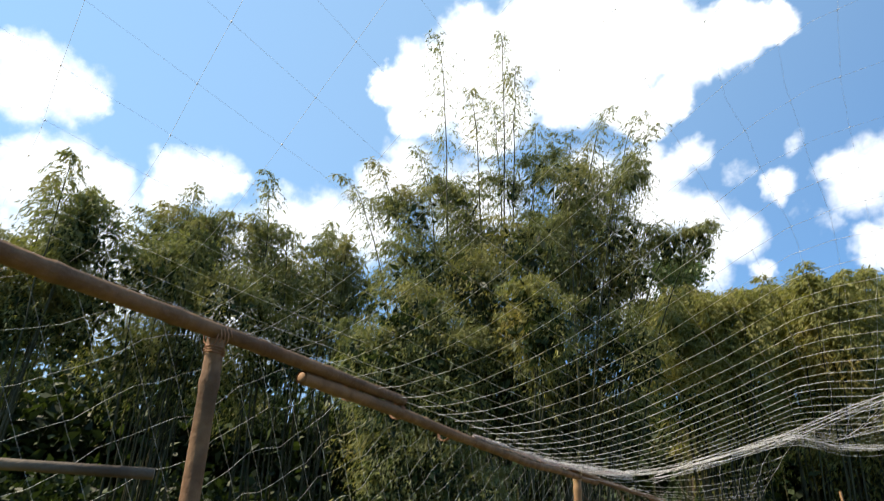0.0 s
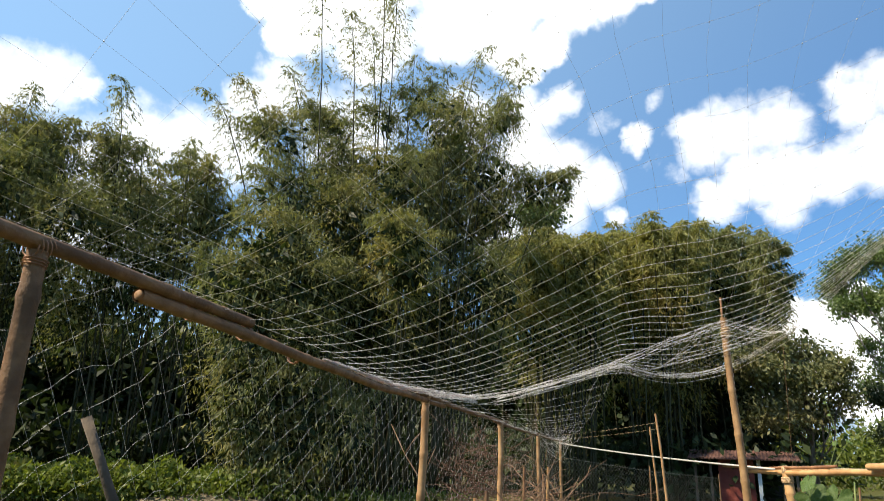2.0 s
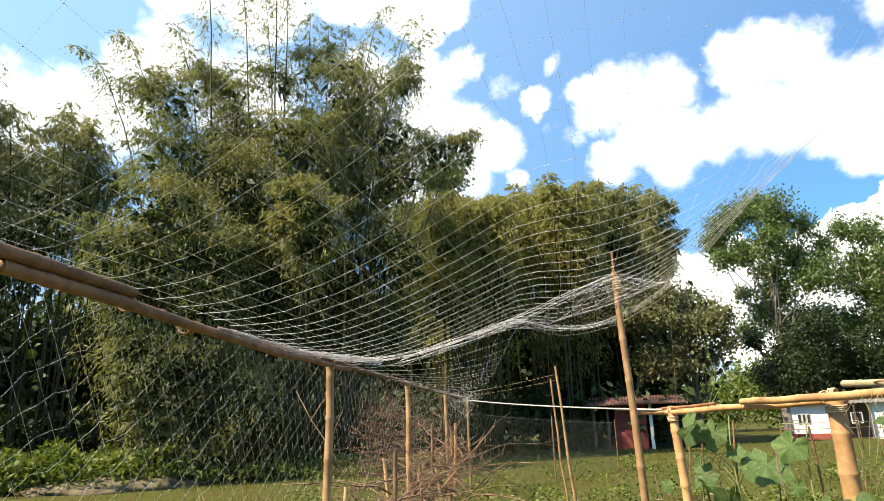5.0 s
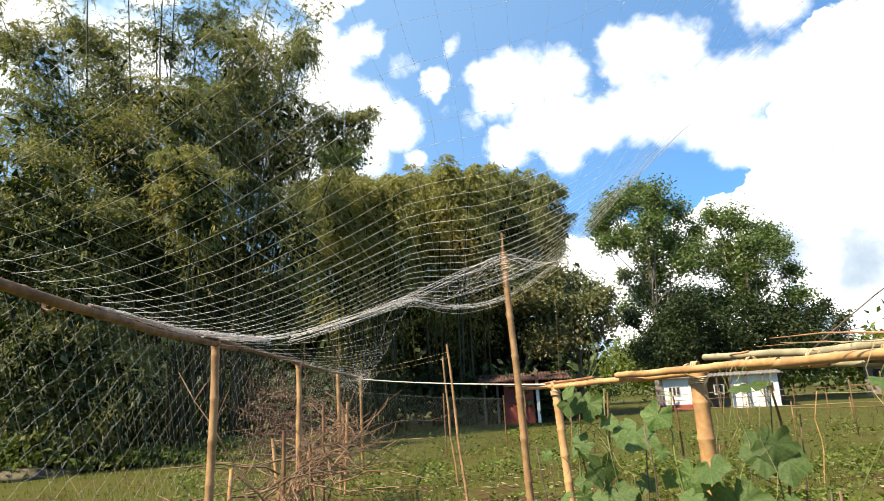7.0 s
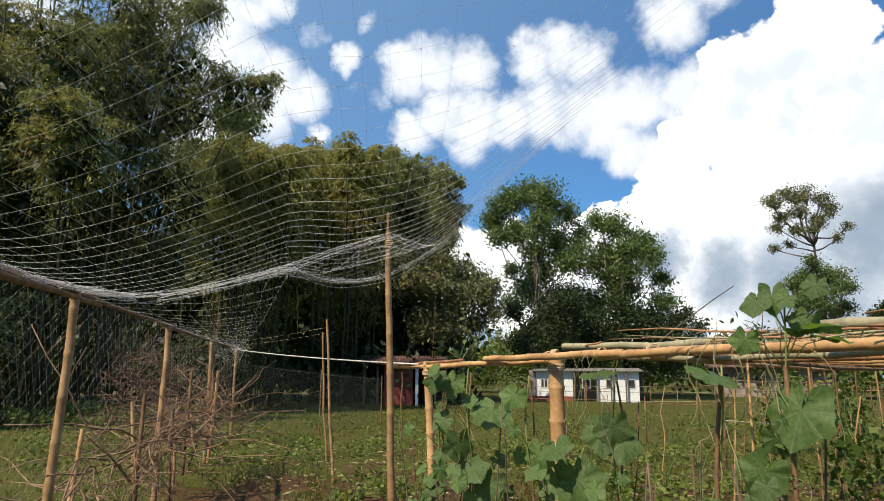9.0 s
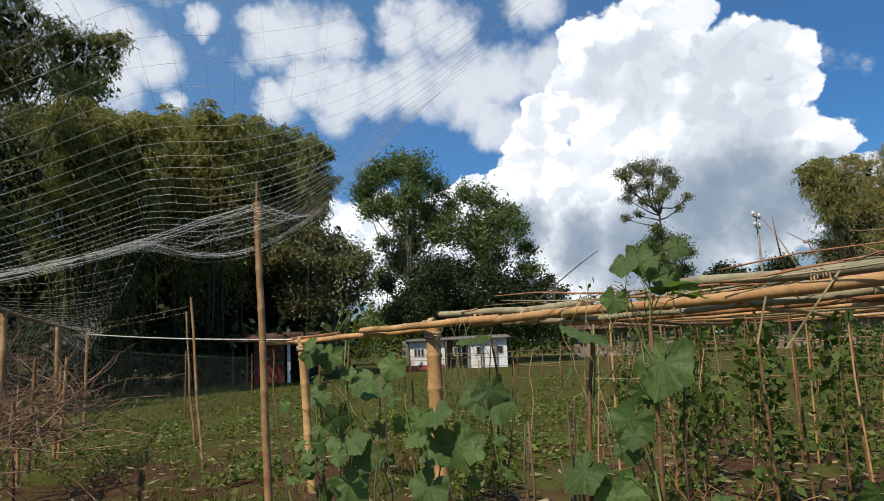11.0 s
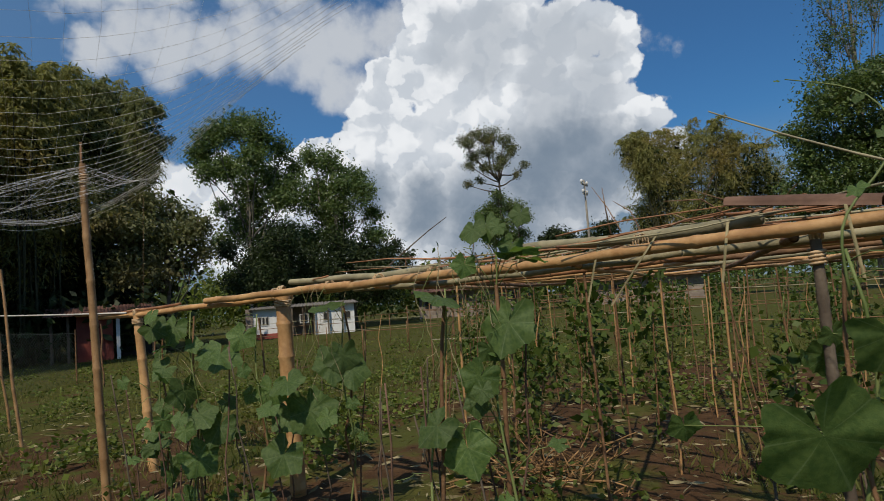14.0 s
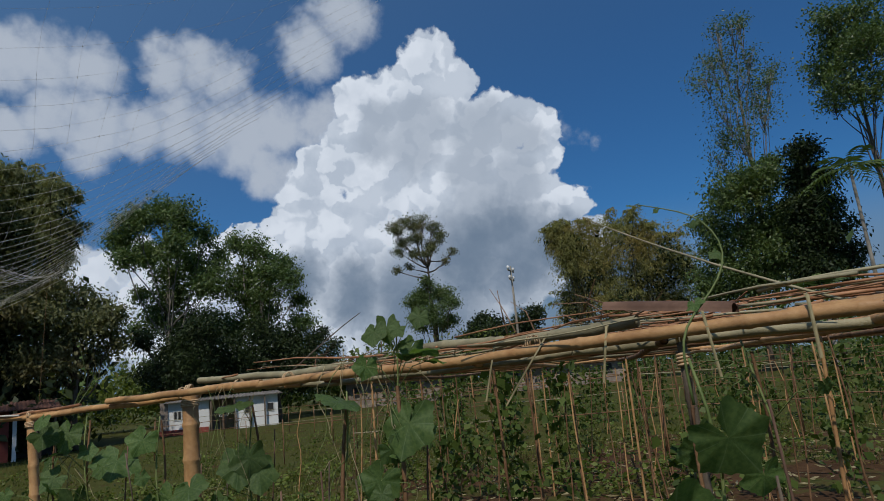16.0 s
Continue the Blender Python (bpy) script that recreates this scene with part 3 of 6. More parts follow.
def bamboo_clump(az, d, masses, seed, material, label, depth=1.6, foot=2.2, leaf=0.175, dense=1.0, per=50, tips=(), wisps=6, front=(), gold=(), core=1.0):
    """Culms on one root stock, each bending under a billow of leaves. masses, front, gold: bearing, elevation and radius in degrees; tips: bearing and elevation of bare culm ends that stand out."""
    rng = np.random.default_rng(seed)
    top = thing("bamboo_clump", (*polar(az, d), 0), label, "bamboo", "bamboo thickets")
    top.rotation_euler = (0, 0, -radians(az))
    crown, inner, yellow = [], [], []
    rows = [(x, rng.uniform(-1, 1) * depth, z, r, 0) for x, z, r in lobes_at(d, az, masses)]
    near = depth + 1.4
    rows += [(x * (1 - near / d), -near, 1.5 + (z - 1.5) * (1 - near / d), r, 0) for x, z, r in lobes_at(d, az, front)]
    near = depth + 2.2
    rows += [(x * (1 - near / d), -near, 1.5 + (z - 1.5) * (1 - near / d), r, 1) for x, z, r in lobes_at(d, az, gold)]
    culms = []
    for x, y, z, r, kind in rows:
        c = np.array([x, y, z])
        root = np.array([np.clip(0.55 * x, -foot, foot) + rng.normal(0, 0.5), np.clip(y, -foot, foot) + rng.normal(0, 0.4), 0])
        p = arch(root, c + [0, 0, 0.3 * r], 1.0, 0.3)
        culms.append((p, rng.uniform(0.035, 0.055)))
        r = 1.22 * r + 0.12
        airy = min(1.0, max(0.0, (z - 8.0) / 5.5))          # thinner towards the top
        count = int(dense * (1 - 0.45 * airy) * (10 + 27 * r * r))
        (yellow if kind else crown).append(sprays(rng, c, r, count, per, leaf))
        crown.append(wisp(rng, p, 0.42, 44, 10, 2.1, leaf, 0.6))
        # loose plumes that break the billow's outline
        for k in range(6):
            a = rng.random() * 2 * np.pi
            reach = r * rng.uniform(0.9, 1.45)
            e = c + np.array([math.sin(a) * reach, math.cos(a) * reach * 0.7, rng.uniform(0.0, 0.9) * r])
            e[2] = max(e[2], 0.3)
            crown.append(wisp(rng, np.linspace(c, e, 8) + np.outer(np.sin(np.linspace(0, 3.1, 8)), [0, 0, 0.25 * r]), 0.3, 26, 11, 1.0, leaf, 0.7))
        # Big dark leaves in the middle put the clump's inner shade into colour.
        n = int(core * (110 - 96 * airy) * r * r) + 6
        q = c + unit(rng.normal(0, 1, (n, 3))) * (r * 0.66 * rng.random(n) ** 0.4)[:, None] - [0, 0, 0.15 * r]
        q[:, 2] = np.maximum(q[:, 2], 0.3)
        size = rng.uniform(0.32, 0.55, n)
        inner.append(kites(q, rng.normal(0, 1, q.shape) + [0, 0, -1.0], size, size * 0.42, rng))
    high = sorted((row for row in rows if not row[4]), key=lambda row: -row[2])
    ends = [(d * math.tan(radians(a - az)), rng.uniform(-1, 0.4) * depth, 1.5 + d * math.tan(radians(e))) for a, e in tips]
    for k in range(wisps):
        x, y, z, r, _ = high[rng.integers(0, max(1, int(0.55 * len(high))))]
        ends.append((x + rng.normal(0, 0.8 * r), y + rng.normal(0, 0.5), z + r * rng.uniform(0.9, 1.7)))
    for end in ends:
        root = np.array([np.clip(0.5 * end[0], -foot, foot) + rng.normal(0, 0.4), end[1], 0])
        p = arch(root, end, 1.02, 0.45)
        culms.append((p, 0.045))
        crown.append(wisp(rng, p, 0.42, 150, 12, 1.9, leaf * 0.95, 0.7))
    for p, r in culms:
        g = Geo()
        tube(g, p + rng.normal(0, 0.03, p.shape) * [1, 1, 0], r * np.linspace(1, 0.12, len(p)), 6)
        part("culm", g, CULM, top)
    part("crown", quads_mesh("crown", np.concatenate(crown)), material, top)
    if yellow:
        part("yellow_spray", quads_mesh("yellow_spray", np.concatenate(yellow)), OLIVE_LEAF, top, "yellowed spray of leaves")
    tagged(part("inner_growth", quads_mesh("inner_growth", np.concatenate(inner)), DARK_AND_SHADE_LEAF, top), "close leaves inside the clump, coloured dark as its shade", kind="stuff")
    return top


bamboo_clump(4, 24, (
    (-5.8, 25.6, 2.2), (-8.7, 26.8, 1.5), (-2.3, 23.0, 3.2), (-4.3, 19.8, 3.5), (0.0, 19.0, 3.6), (6.4, 25.6, 3.1), (5.0, 22.4, 3.1), (8.6, 27.8, 2.6), (11.1, 28.8, 1.7), (9.0, 23.8, 3.4),
    (12.7, 24.6, 2.6), (14.0, 21.7, 2.6), (10.9, 19.8, 3.4), (17.4, 23.2, 1.8), (19.4, 23.4, 1.1), (1.5, 24.5, 2.2), (-1.5, 28.0, 1.7), (2.6, 28.6, 1.8), (-4.2, 29.6, 1.4), (6.0, 30.6, 1.5), (10.0, 31.2, 1.2), (14.4, 28.4, 1.3), (1.7, 15.6, 3.2), (8.2, 13.2, 3.6), (2.3, 11.4, 3.8), (8.1, 8.8, 3.8),
    (13.0, 14.4, 3.2), (12.5, 9.5, 3.2), (-1.2, 8.6, 3.4)), 11, BAMBOO_LEAF,
    "towering green bamboo clump with drooping leafy culms", depth=1.8, foot=3.0, wisps=34,
    front=((-6.8, 13.3, 3.5), (-5.6, 17.0, 3.5), (-7.0, 9.4, 3.3), (-6.1, 5.4, 3.2), (-2.9, 14.2, 3.4), (-9.8, 14.0, 2.3), (-6.0, 5.8, 2.4), (-6.2, 2.3, 2.4), (-5.0, -0.8, 1.9),
           (-2.5, 5.0, 2.6), (-2.6, 0.8, 2.4), (-2.8, -1.8, 1.6), (0.8, 2.4, 2.6), (-2.4, 9.6, 2.8)),
    gold=((5.8, 17.6, 2.5), (4.9, 19.3, 1.6), (6.2, 16.0, 1.6)),
    tips=((-5.4, 41.0), (1.9, 40.8), (3.5, 38.1), (16.8, 35.6), (13.6, 35.4), (17.9, 33.9), (-14.3, 29.6), (-7.2, 32.5), (-1.2, 35.7), (5.9, 35.0), (9.3, 33.0), (-10.6, 29.8), (20.9, 23.2), (0.5, 36.7),
          (7.6, 33.5), (15.3, 31.8)))
bamboo_clump(-15, 30, ((-19.6, 21.4, 1.9), (-16.8, 19.8, 2.4), (-19.7, 16.5, 3.4), (-13.3, 20.6, 1.8), (-13.7, 16.3, 3.3), (-10.4, 18.0, 2.5), (-10.6, 13.0, 2.8), (-16.5, 12.6, 3.2), (-20.5, 11.6, 3.0)),
             12, BAMBOO_LEAF, "green bamboo clump behind the taller one", leaf=0.21, dense=0.8, core=0.6, wisps=18, tips=((-13.9, 25.2), (-20.6, 27.0)))
bamboo_clump(-26, 28.5, ((-28.4, 21.5, 2.5), (-25.4, 22.8, 2.2), (-23.3, 20.2, 2.9), (-27.1, 18.0, 3.2), (-30.3, 16.5, 3.1), (-28.4, 12.3, 3.4), (-24.5, 12.0, 3.2), (-22.4, 15.8, 2.8)),
             13, BAMBOO_LEAF, "dense dark green bamboo clump beside the net", leaf=0.21, dense=0.8, core=0.6, wisps=18, tips=((-26.5, 26.0),))
bamboo_clump(-37, 27, ((-37.0, 17.2, 2.9), (-34.1, 19.6, 2.7), (-37.4, 13.3, 3.3), (-33.4, 14.2, 3.2), (-40.9, 15.5, 3.0)),
             14, BAMBOO_LEAF, "dense green bamboo clump at the thicket's end", leaf=0.24, dense=0.8, wisps=8, tips=((-36.7, 24.6), (-37.5, 23.4)))
bamboo_clump(20.5, 30, ((16.9, 15.7, 2.6), (20.1, 16.3, 2.2), (17.8, 14.9, 2.4), (21.0, 16.2, 2.3), (21.8, 12.8, 2.8), (18.2, 10.6, 2.9), (22.7, 9.5, 2.8), (20.1, 6.8, 2.9)),
             16, OLIVE_LEAF, "olive bamboo clump with yellowed leaves", leaf=0.24, dense=0.8, core=0.4, wisps=30)
bamboo_clump(27.8, 33, ((25.1, 17.5, 1.9), (27.7, 17.3, 1.8), (30.1, 16.7, 2.0), (25.4, 14.2, 2.5), (29.4, 13.5, 2.4), (27.1, 9.8, 2.7), (31.3, 10.0, 2.2), (29.0, 6.4, 2.4)),
             17, OLIVE_LEAF, "olive bamboo clump with yellowed leaves", leaf=0.26, dense=0.8, core=0.4, wisps=30)
bamboo_clump(35.2, 36, ((33.1, 16.9, 1.7), (35.4, 17.0, 1.7), (37.2, 15.9, 1.3), (33.3, 14.5, 2.0), (36.0, 13.9, 1.7), (37.8, 13.9, 0.9), (36.9, 12.4, 1.1), (33.8, 11.6, 1.8)),
             18, BAMBOO_LEAF, "rounded green bamboo clump at the grove's edge", leaf=0.27, dense=0.95, depth=1.2, wisps=8)
bamboo_clump(83.0, 58, ((79.7, 10.4, 1.8), (82.7, 11.2, 1.7), (85.3, 10.2, 1.8), (87.7, 9.2, 1.5), (78.0, 11.1, 0.8), (81.3, 7.7, 2.5), (85.9, 7.2, 2.5), (88.8, 7.4, 1.5), (83.4, 4.8, 2.2), (79.4, 5.4, 1.8), (87.6, 4.2, 2.2)),
             19, OLIVE_LEAF, "feathery olive bamboo clump far over the field", leaf=0.27, dense=0.55, depth=2.2, foot=4.0, wisps=26)


# ---- trees ----
def tree(az, d, lobes, seed, leaf_material, bark_material, label, name="tree", trunk=0.2, fork=0.42, leaf=0.22, dense=2.0, depth=1.6, lean=0.0, limb=0.26):
    """A tapered trunk whose limbs each carry a lobe of leaves; lobes: (across, height, radius) in metres."""
    rng = np.random.default_rng(seed)
    top = thing(name, (*polar(az, d), 0), label, "tree", "trees round the field")
    top.rotation_euler = (0, 0, -radians(az))
    high = max(z for _, z, _ in lobes)
    wood, leaves = Geo(), []
    s = np.linspace(0, 1, 9)
    stem = np.stack([lean * s ** 1.5 + 0.05 * np.sin(7 * s + seed), 0.05 * np.cos(6 * s), 0.8 * high * s], 1)
    tube(wood, stem, np.linspace(trunk, trunk * 0.35, 9), 8)
    for x, z, r in lobes:
        c = np.array([x, rng.normal(0, depth), z])
        k = fork + (0.95 - fork) * rng.random() ** 1.5
        root = along(stem, min(k, (0.85 if fork < 0.9 else 1.15) * z / high))
        mid = root * 0.5 + c * 0.5 + np.array([0, 0, -0.12 * abs(x)]) + rng.normal(0, 0.12, 3)
        q = np.array([root, root * 0.72 + mid * 0.28 + rng.normal(0, 0.2, 3), mid + rng.normal(0, 0.25, 3), mid * 0.45 + c * 0.55 + rng.normal(0, 0.2, 3), c])
        tube(wood, smooth(along(q, np.linspace(0, 1, 9)), 2), np.linspace(trunk * limb, 0.02, 9), 6)
        for i in range(11):
            t = c + unit(rng.normal(0, 1, 3) + [0, 0, 0.2]) * r * rng.uniform(0.45, 1.05)
            b = along(q, rng.uniform(0.75, 1.0))
            tube(wood, [b, (b + t) / 2 + rng.normal(0, 0.08, 3), t], [0.034, 0.022, 0.010], 4)
            n = max(6, int(dense * (130 * r * r + 4)))
            tips = t + rng.normal(0, 0.32 * r + 0.10, (n, 3)) * [1, 1, 0.8]
            leaves.append(tips)
    part("trunk", wood, bark_material, top)
    q = np.concatenate(leaves)
    n = len(q)
    size = leaf * rng.uniform(0.6, 1.25, n)
    part("crown", quads_mesh("crown", kites(q, rng.normal(0, 1, q.shape) + [0, 0, -0.6], size, size * rng.uniform(0.36, 0.54, n), rng)), leaf_material, top)
    return top


tree(45.0, 46, lobes_at(46, 45.0, ((44.4, 15.0, 1.4), (42.5, 14.5, 1.2), (46.3, 14.3, 1.2), (41.2, 13.2, 0.9), (43.6, 13.1, 1.4), (47.9, 13.5, 0.8), (45.6, 12.1, 1.2), (41.9, 11.5, 0.8), (47.3, 11.0, 1.3), (48.8, 11.7, 0.8),
    (45.1, 10.4, 0.9), (42.9, 9.3, 0.7), (45.3, 9.1, 1.3), (48.3, 9.3, 1.4), (44.3, 7.1, 1.1), (46.8, 6.8, 1.5), (42.4, 6.2, 0.6), (48.7, 6.3, 1.4))), 31, TREE_LEAF, PALE_BARK, "broad green tree with pale forked limbs", trunk=0.26)
tree(52.4, 45, lobes_at(45, 52.4, ((50.6, 13.3, 0.9), (52.3, 12.5, 1.0), (53.8, 11.2, 1.1), (54.9, 9.8, 0.9), (51.3, 10.8, 1.2), (53.2, 9.3, 1.3), (51.2, 8.3, 1.3), (55.4, 8.0, 0.7), (52.5, 6.7, 1.2), (50.2, 5.9, 1.3), (55.6, 5.8, 0.9),
    (54.1, 5.0, 1.2), (50.0, 9.6, 0.6))), 32, TREE_LEAF, PALE_BARK, "broad leafy tree with gaps in its crown", trunk=0.22)
tree(46.8, 43, lobes_at(43, 46.8, ((45.7, 4.5, 1.7), (48.2, 3.6, 1.7), (44.0, 3.1, 1.5), (46.2, 1.8, 1.8), (49.8, 2.6, 1.5), (43.4, 5.2, 0.8), (47.6, 5.4, 1.2), (48.4, 1.4, 1.6))), 33, DARK_AND_SHADE_LEAF, BARK, "low dark green tree beneath the taller ones", fork=0.2, dense=1.6)
tree(53.4, 43.5, lobes_at(43.5, 53.4, ((51.1, 3.4, 1.7), (53.6, 2.9, 1.6), (56.0, 2.8, 1.3), (56.7, 4.5, 0.9), (57.5, 5.0, 0.5), (57.8, 2.6, 0.8), (52.4, 5.0, 1.1), (54.8, 4.4, 1.0), (53.2, 1.2, 1.4), (55.6, 1.2, 1.4), (58.2, 3.8, 0.5))), 45, DARK_AND_SHADE_LEAF, BARK, "low dark green tree beside the taller ones", fork=0.2, dense=1.5)
tree(38.4, 34, lobes_at(34, 38.4, ((36.8, 9.6, 1.3), (38.6, 8.5, 1.5), (35.9, 7.2, 1.6), (38.2, 6.1, 1.6), (40.0, 6.7, 1.3), (41.3, 5.6, 0.8), (34.6, 7.5, 1.4), (39.6, 4.4, 1.1), (37.3, 4.2, 1.3), (35.5, 4.4, 1.4), (40.4, 8.6, 0.9), (41.2, 7.6, 0.6))),
     34, DUSKY_LEAF, BARK, "dusky tree with fine hanging twigs", fork=0.25, dense=1.5, leaf=0.22)
tree(17.9, 34, lobes_at(34, 17.9, ((18.2, 20.8, 1.4), (16.9, 20.0, 1.3), (19.2, 19.9, 1.1), (17.6, 18.2, 1.6), (19.4, 18.2, 1.1), (18.4, 16.4, 1.5))), 46, TREE_LEAF, BARK, "bright green tree standing out behind the bamboo", fork=0.6, dense=1.4)
tree(67.0, 70, lobes_at(70, 67.0, ((64.2, 13.3, 0.63), (65.5, 13.8, 0.61), (66.7, 13.9, 0.68), (67.8, 13.3, 0.59), (68.3, 12.4, 0.44), (65.0, 12.3, 0.54), (66.2, 12.4, 0.61), (67.3, 12.1, 0.52), (64.5, 11.5, 0.39), (65.9, 11.1, 0.46), (66.8, 10.8, 0.37), (69.3, 11.0, 0.29), (68.6, 10.4, 0.29), (64.2, 9.9, 0.31), (65.2, 10.3, 0.27), (67.6, 11.4, 0.37))),
     36, DUSKY_LEAF, BARK, "tall thin tree with a sparse crown", trunk=0.24, fork=0.9, leaf=0.22, dense=1.3, depth=0.7, limb=0.4)
tree(67.3, 68, lobes_at(68, 67.3, ((66.5, 7.6, 0.82), (68.0, 7.7, 0.87), (65.7, 6.8, 0.83), (68.6, 6.4, 0.64), (67.1, 5.8, 0.95), (65.9, 5.2, 0.82), (68.1, 5.1, 0.79), (66.8, 8.6, 0.52))), 37, TREE_LEAF, BARK, "small round tree wrapped in creepers", fork=0.15, leaf=0.24, dense=1.5, depth=1.0)
tree(71.4, 80, lobes_at(80, 71.4, ((71.4, 4.9, 0.7), (70.5, 4.2, 0.8), (72.3, 4.3, 0.8), (71.4, 3.4, 1.0), (73.2, 3.2, 0.9), (69.8, 3.0, 0.9), (74.4, 4.0, 0.7), (75.6, 4.6, 0.9), (75.0, 3.0, 1.0))), 38, DARK_AND_SHADE_LEAF, BARK, "low dark tree far off", fork=0.15, leaf=0.4, dense=0.6)
tree(95.3, 52, lobes_at(52, 95.3, ((94.7, 23.0, 1.3), (94.0, 18.8, 1.6), (96.7, 20.0, 1.4), (98.1, 22.0, 1.0), (93.1, 21.0, 1.2), (94.8, 16.2, 1.5), (92.8, 15.3, 1.0), (95.8, 24.4, 1.0), (97.0, 18.1, 1.1), (96.6, 22.6, 1.0), (93.4, 17.0, 0.9),
    (95.4, 21.0, 1.2), (97.6, 20.4, 0.8), (93.6, 23.6, 0.8), (94.6, 25.6, 0.8), (96.4, 25.8, 0.7))), 39, TREE_LEAF, PALE_BARK, "tall bare-limbed tree with few small leaves", trunk=0.24, fork=0.4, leaf=0.20, dense=0.36, limb=0.14)
tree(94.0, 50, lobes_at(50, 94.0, ((93.4, 11.8, 1.8), (95.6, 12.7, 1.5), (91.5, 10.3, 1.4), (94.2, 9.2, 1.8), (96.6, 9.6, 1.6), (92.6, 7.6, 1.7), (95.4, 6.4, 1.9), (91.2, 5.4, 1.7), (93.6, 4.4, 2.0), (96.6, 14.4, 0.9))), 40, TREE_LEAF, BARK, "leafy green tree below the tall one", fork=0.15, leaf=0.27, dense=1.2)
tree(98.9, 49, lobes_at(49, 98.9, ((98.9, 14.2, 1.0), (99.3, 12.2, 1.2), (98.6, 10.0, 1.4), (97.6, 11.1, 1.0), (99.4, 8.2, 1.5), (97.8, 7.6, 1.5), (99.8, 10.4, 1.0), (98.8, 5.6, 1.8), (100.2, 6.2, 1.2), (98.4, 12.6, 1.0))), 41, DARK_AND_SHADE_LEAF, BARK, "dense dark conical tree", fork=0.1, leaf=0.27, dense=1.6)
tree(103.6, 44, lobes_at(44, 103.6, ((102.3, 21.2, 1.6), (102.9, 18.5, 1.4), (101.1, 20.7, 1.1), (103.5, 21.8, 1.5), (101.8, 18.0, 1.0), (104.8, 20.0, 1.8), (104.6, 23.0, 1.6), (102.4, 23.4, 1.2), (104.4, 17.4, 1.4), (106.4, 21.4, 1.8))), 42, TREE_LEAF, BARK, "tall slender tree with feathery foliage", fork=0.5, leaf=0.22, dense=1.0, limb=0.25)


def palm(place, height, seed, label):
    rng = np.random.default_rng(seed)
    top = thing("palm", (*place, 0), label, "palm")
    g = Geo()
    s = np.linspace(0, 1, 16)
    tube(g, np.stack([0.5 * s ** 2, 0 * s, height * s], 1), 0.12 - 0.05 * s + 0.008 * (np.arange(16) % 2), 8)
    part("trunk", g, PALE_BARK, top)
    crown = np.array([0.5, 0, height])
    for k in range(13):
        az, el = k * 2.4 + rng.normal(0, 0.2), rng.uniform(-0.2, 1.0)
        way = np.array([math.sin(az) * math.cos(el), math.cos(az) * math.cos(el), math.sin(el)])
        r = np.linspace(0, 1, 12)
        rib = crown + np.outer(r * 2.6, way) - np.outer(1.5 * r ** 2, [0, 0, 1])
        f = Geo()
        tube(f, rib, 0.03 * (1 - 0.8 * r), 4)
        side = unit(np.cross(way, [0, 0, 1]))
        for i in range(2, 12):
            for sg in (-1, 1):
                b = rib[i]
                tip = b + (side * sg * 0.75 + way * 0.35 - [0, 0, 0.45]) * math.sin(0.5 + 2.3 * r[i])
                m = (b + tip) / 2 + [0, 0, 0.05]
                w = way * 0.06
                f.add([b, m + w, tip, m - w], [(0, 1, 2, 3)])
        part("frond", f, TREE_LEAF, top)


palm(polar(102, 40), 10.6, 51, "slim areca palm with a grey ringed trunk")
palm(polar(98.5, 38), 4.0, 52, "young palm with yellow-green arching fronds")


def hedge(name, spots, seed, material, label, leaf, height, spread, count, width_ratio=0.5, category="bushes"):
    """Uncounted low growth: leaves heaped about a line of spots."""
    rng = np.random.default_rng(seed)
    spots = np.array(spots, float)
    pick = spots[rng.integers(0, len(spots), count)]
    lump = rng.normal(0, 1, (count, 3)) * [spread, spread, 0]
    x, y = pick[:, 0] + lump[:, 0], pick[:, 1] + lump[:, 1]
    roof = height * np.array([0.55 + 0.9 * abs(noise.noise((a * 0.35, b * 0.35, seed))) + 0.35 * noise.noise((a * 1.2, b * 1.2, seed)) for a, b in zip(x, y)])
    z = np.maximum(0.02, roof * rng.random(count) ** 0.5)
    q = np.stack([x, y, z], 1)
    size = leaf * rng.uniform(0.6, 1.2, count)
    way = rng.normal(0, 1, q.shape) + [0, 0, 0.3]
    tagged(part(name, quads_mesh(name, kites(q, way, size, size * width_ratio, rng)), material), label, category, kind="stuff")


# Both rows take the dark leaf colour for the shade within the grove.
hedge("undergrowth", [polar(a, d) for a in range(-60, 38, 2) for d in (33, 36)], 61, DARK_AND_SHADE_LEAF, "tangled undergrowth beneath the bamboo, its shade put into dark leaves", 0.5, 3.6, 1.2, 26000)
hedge("back_thicket", [polar(a, d) for a in range(-62, 36, 2) for d in (38, 41)], 66, DARK_AND_SHADE_LEAF, "leafy growth filling the grove behind, leaves coloured dark as shade", 0.75, 9.8, 1.5, 62000)
hedge("creepers", [polar(a, 20.0 + 0.12 * abs(a)) for a in range(-34, -5, 1)], 62, WEED_LEAF, "pale green creepers and weeds along the bamboo's foot", 0.18, 1.35, 0.6, 17000)
hedge("foot_weeds", [polar(a, 21.0) for a in range(-8, 12, 1)], 67, WEED_LEAF, "low green weeds at the tall bamboo's foot", 0.15, 0.6, 0.6, 5000)
hedge("far_woods", [polar(a, 95 + 12 * math.sin(a)) for a in range(26, 125, 1)], 63, TREE_LEAF, "hazy green woods and bushes beyond the field", 1.0, 6.5, 3.0, 18000)
hedge("far_bushes", [polar(a, 55) for a in range(30, 74, 2)], 64, WEED_LEAF, "sunlit light green bushes behind the huts", 0.42, 5.0, 2.0, 20000)
hedge("back_bushes", [polar(a, 45 + 5 * math.sin(a)) for a in range(104, 330, 3)], 65, TREE_LEAF, "green bushes closing the field", 1.0, 6.0, 3.0, 9000)


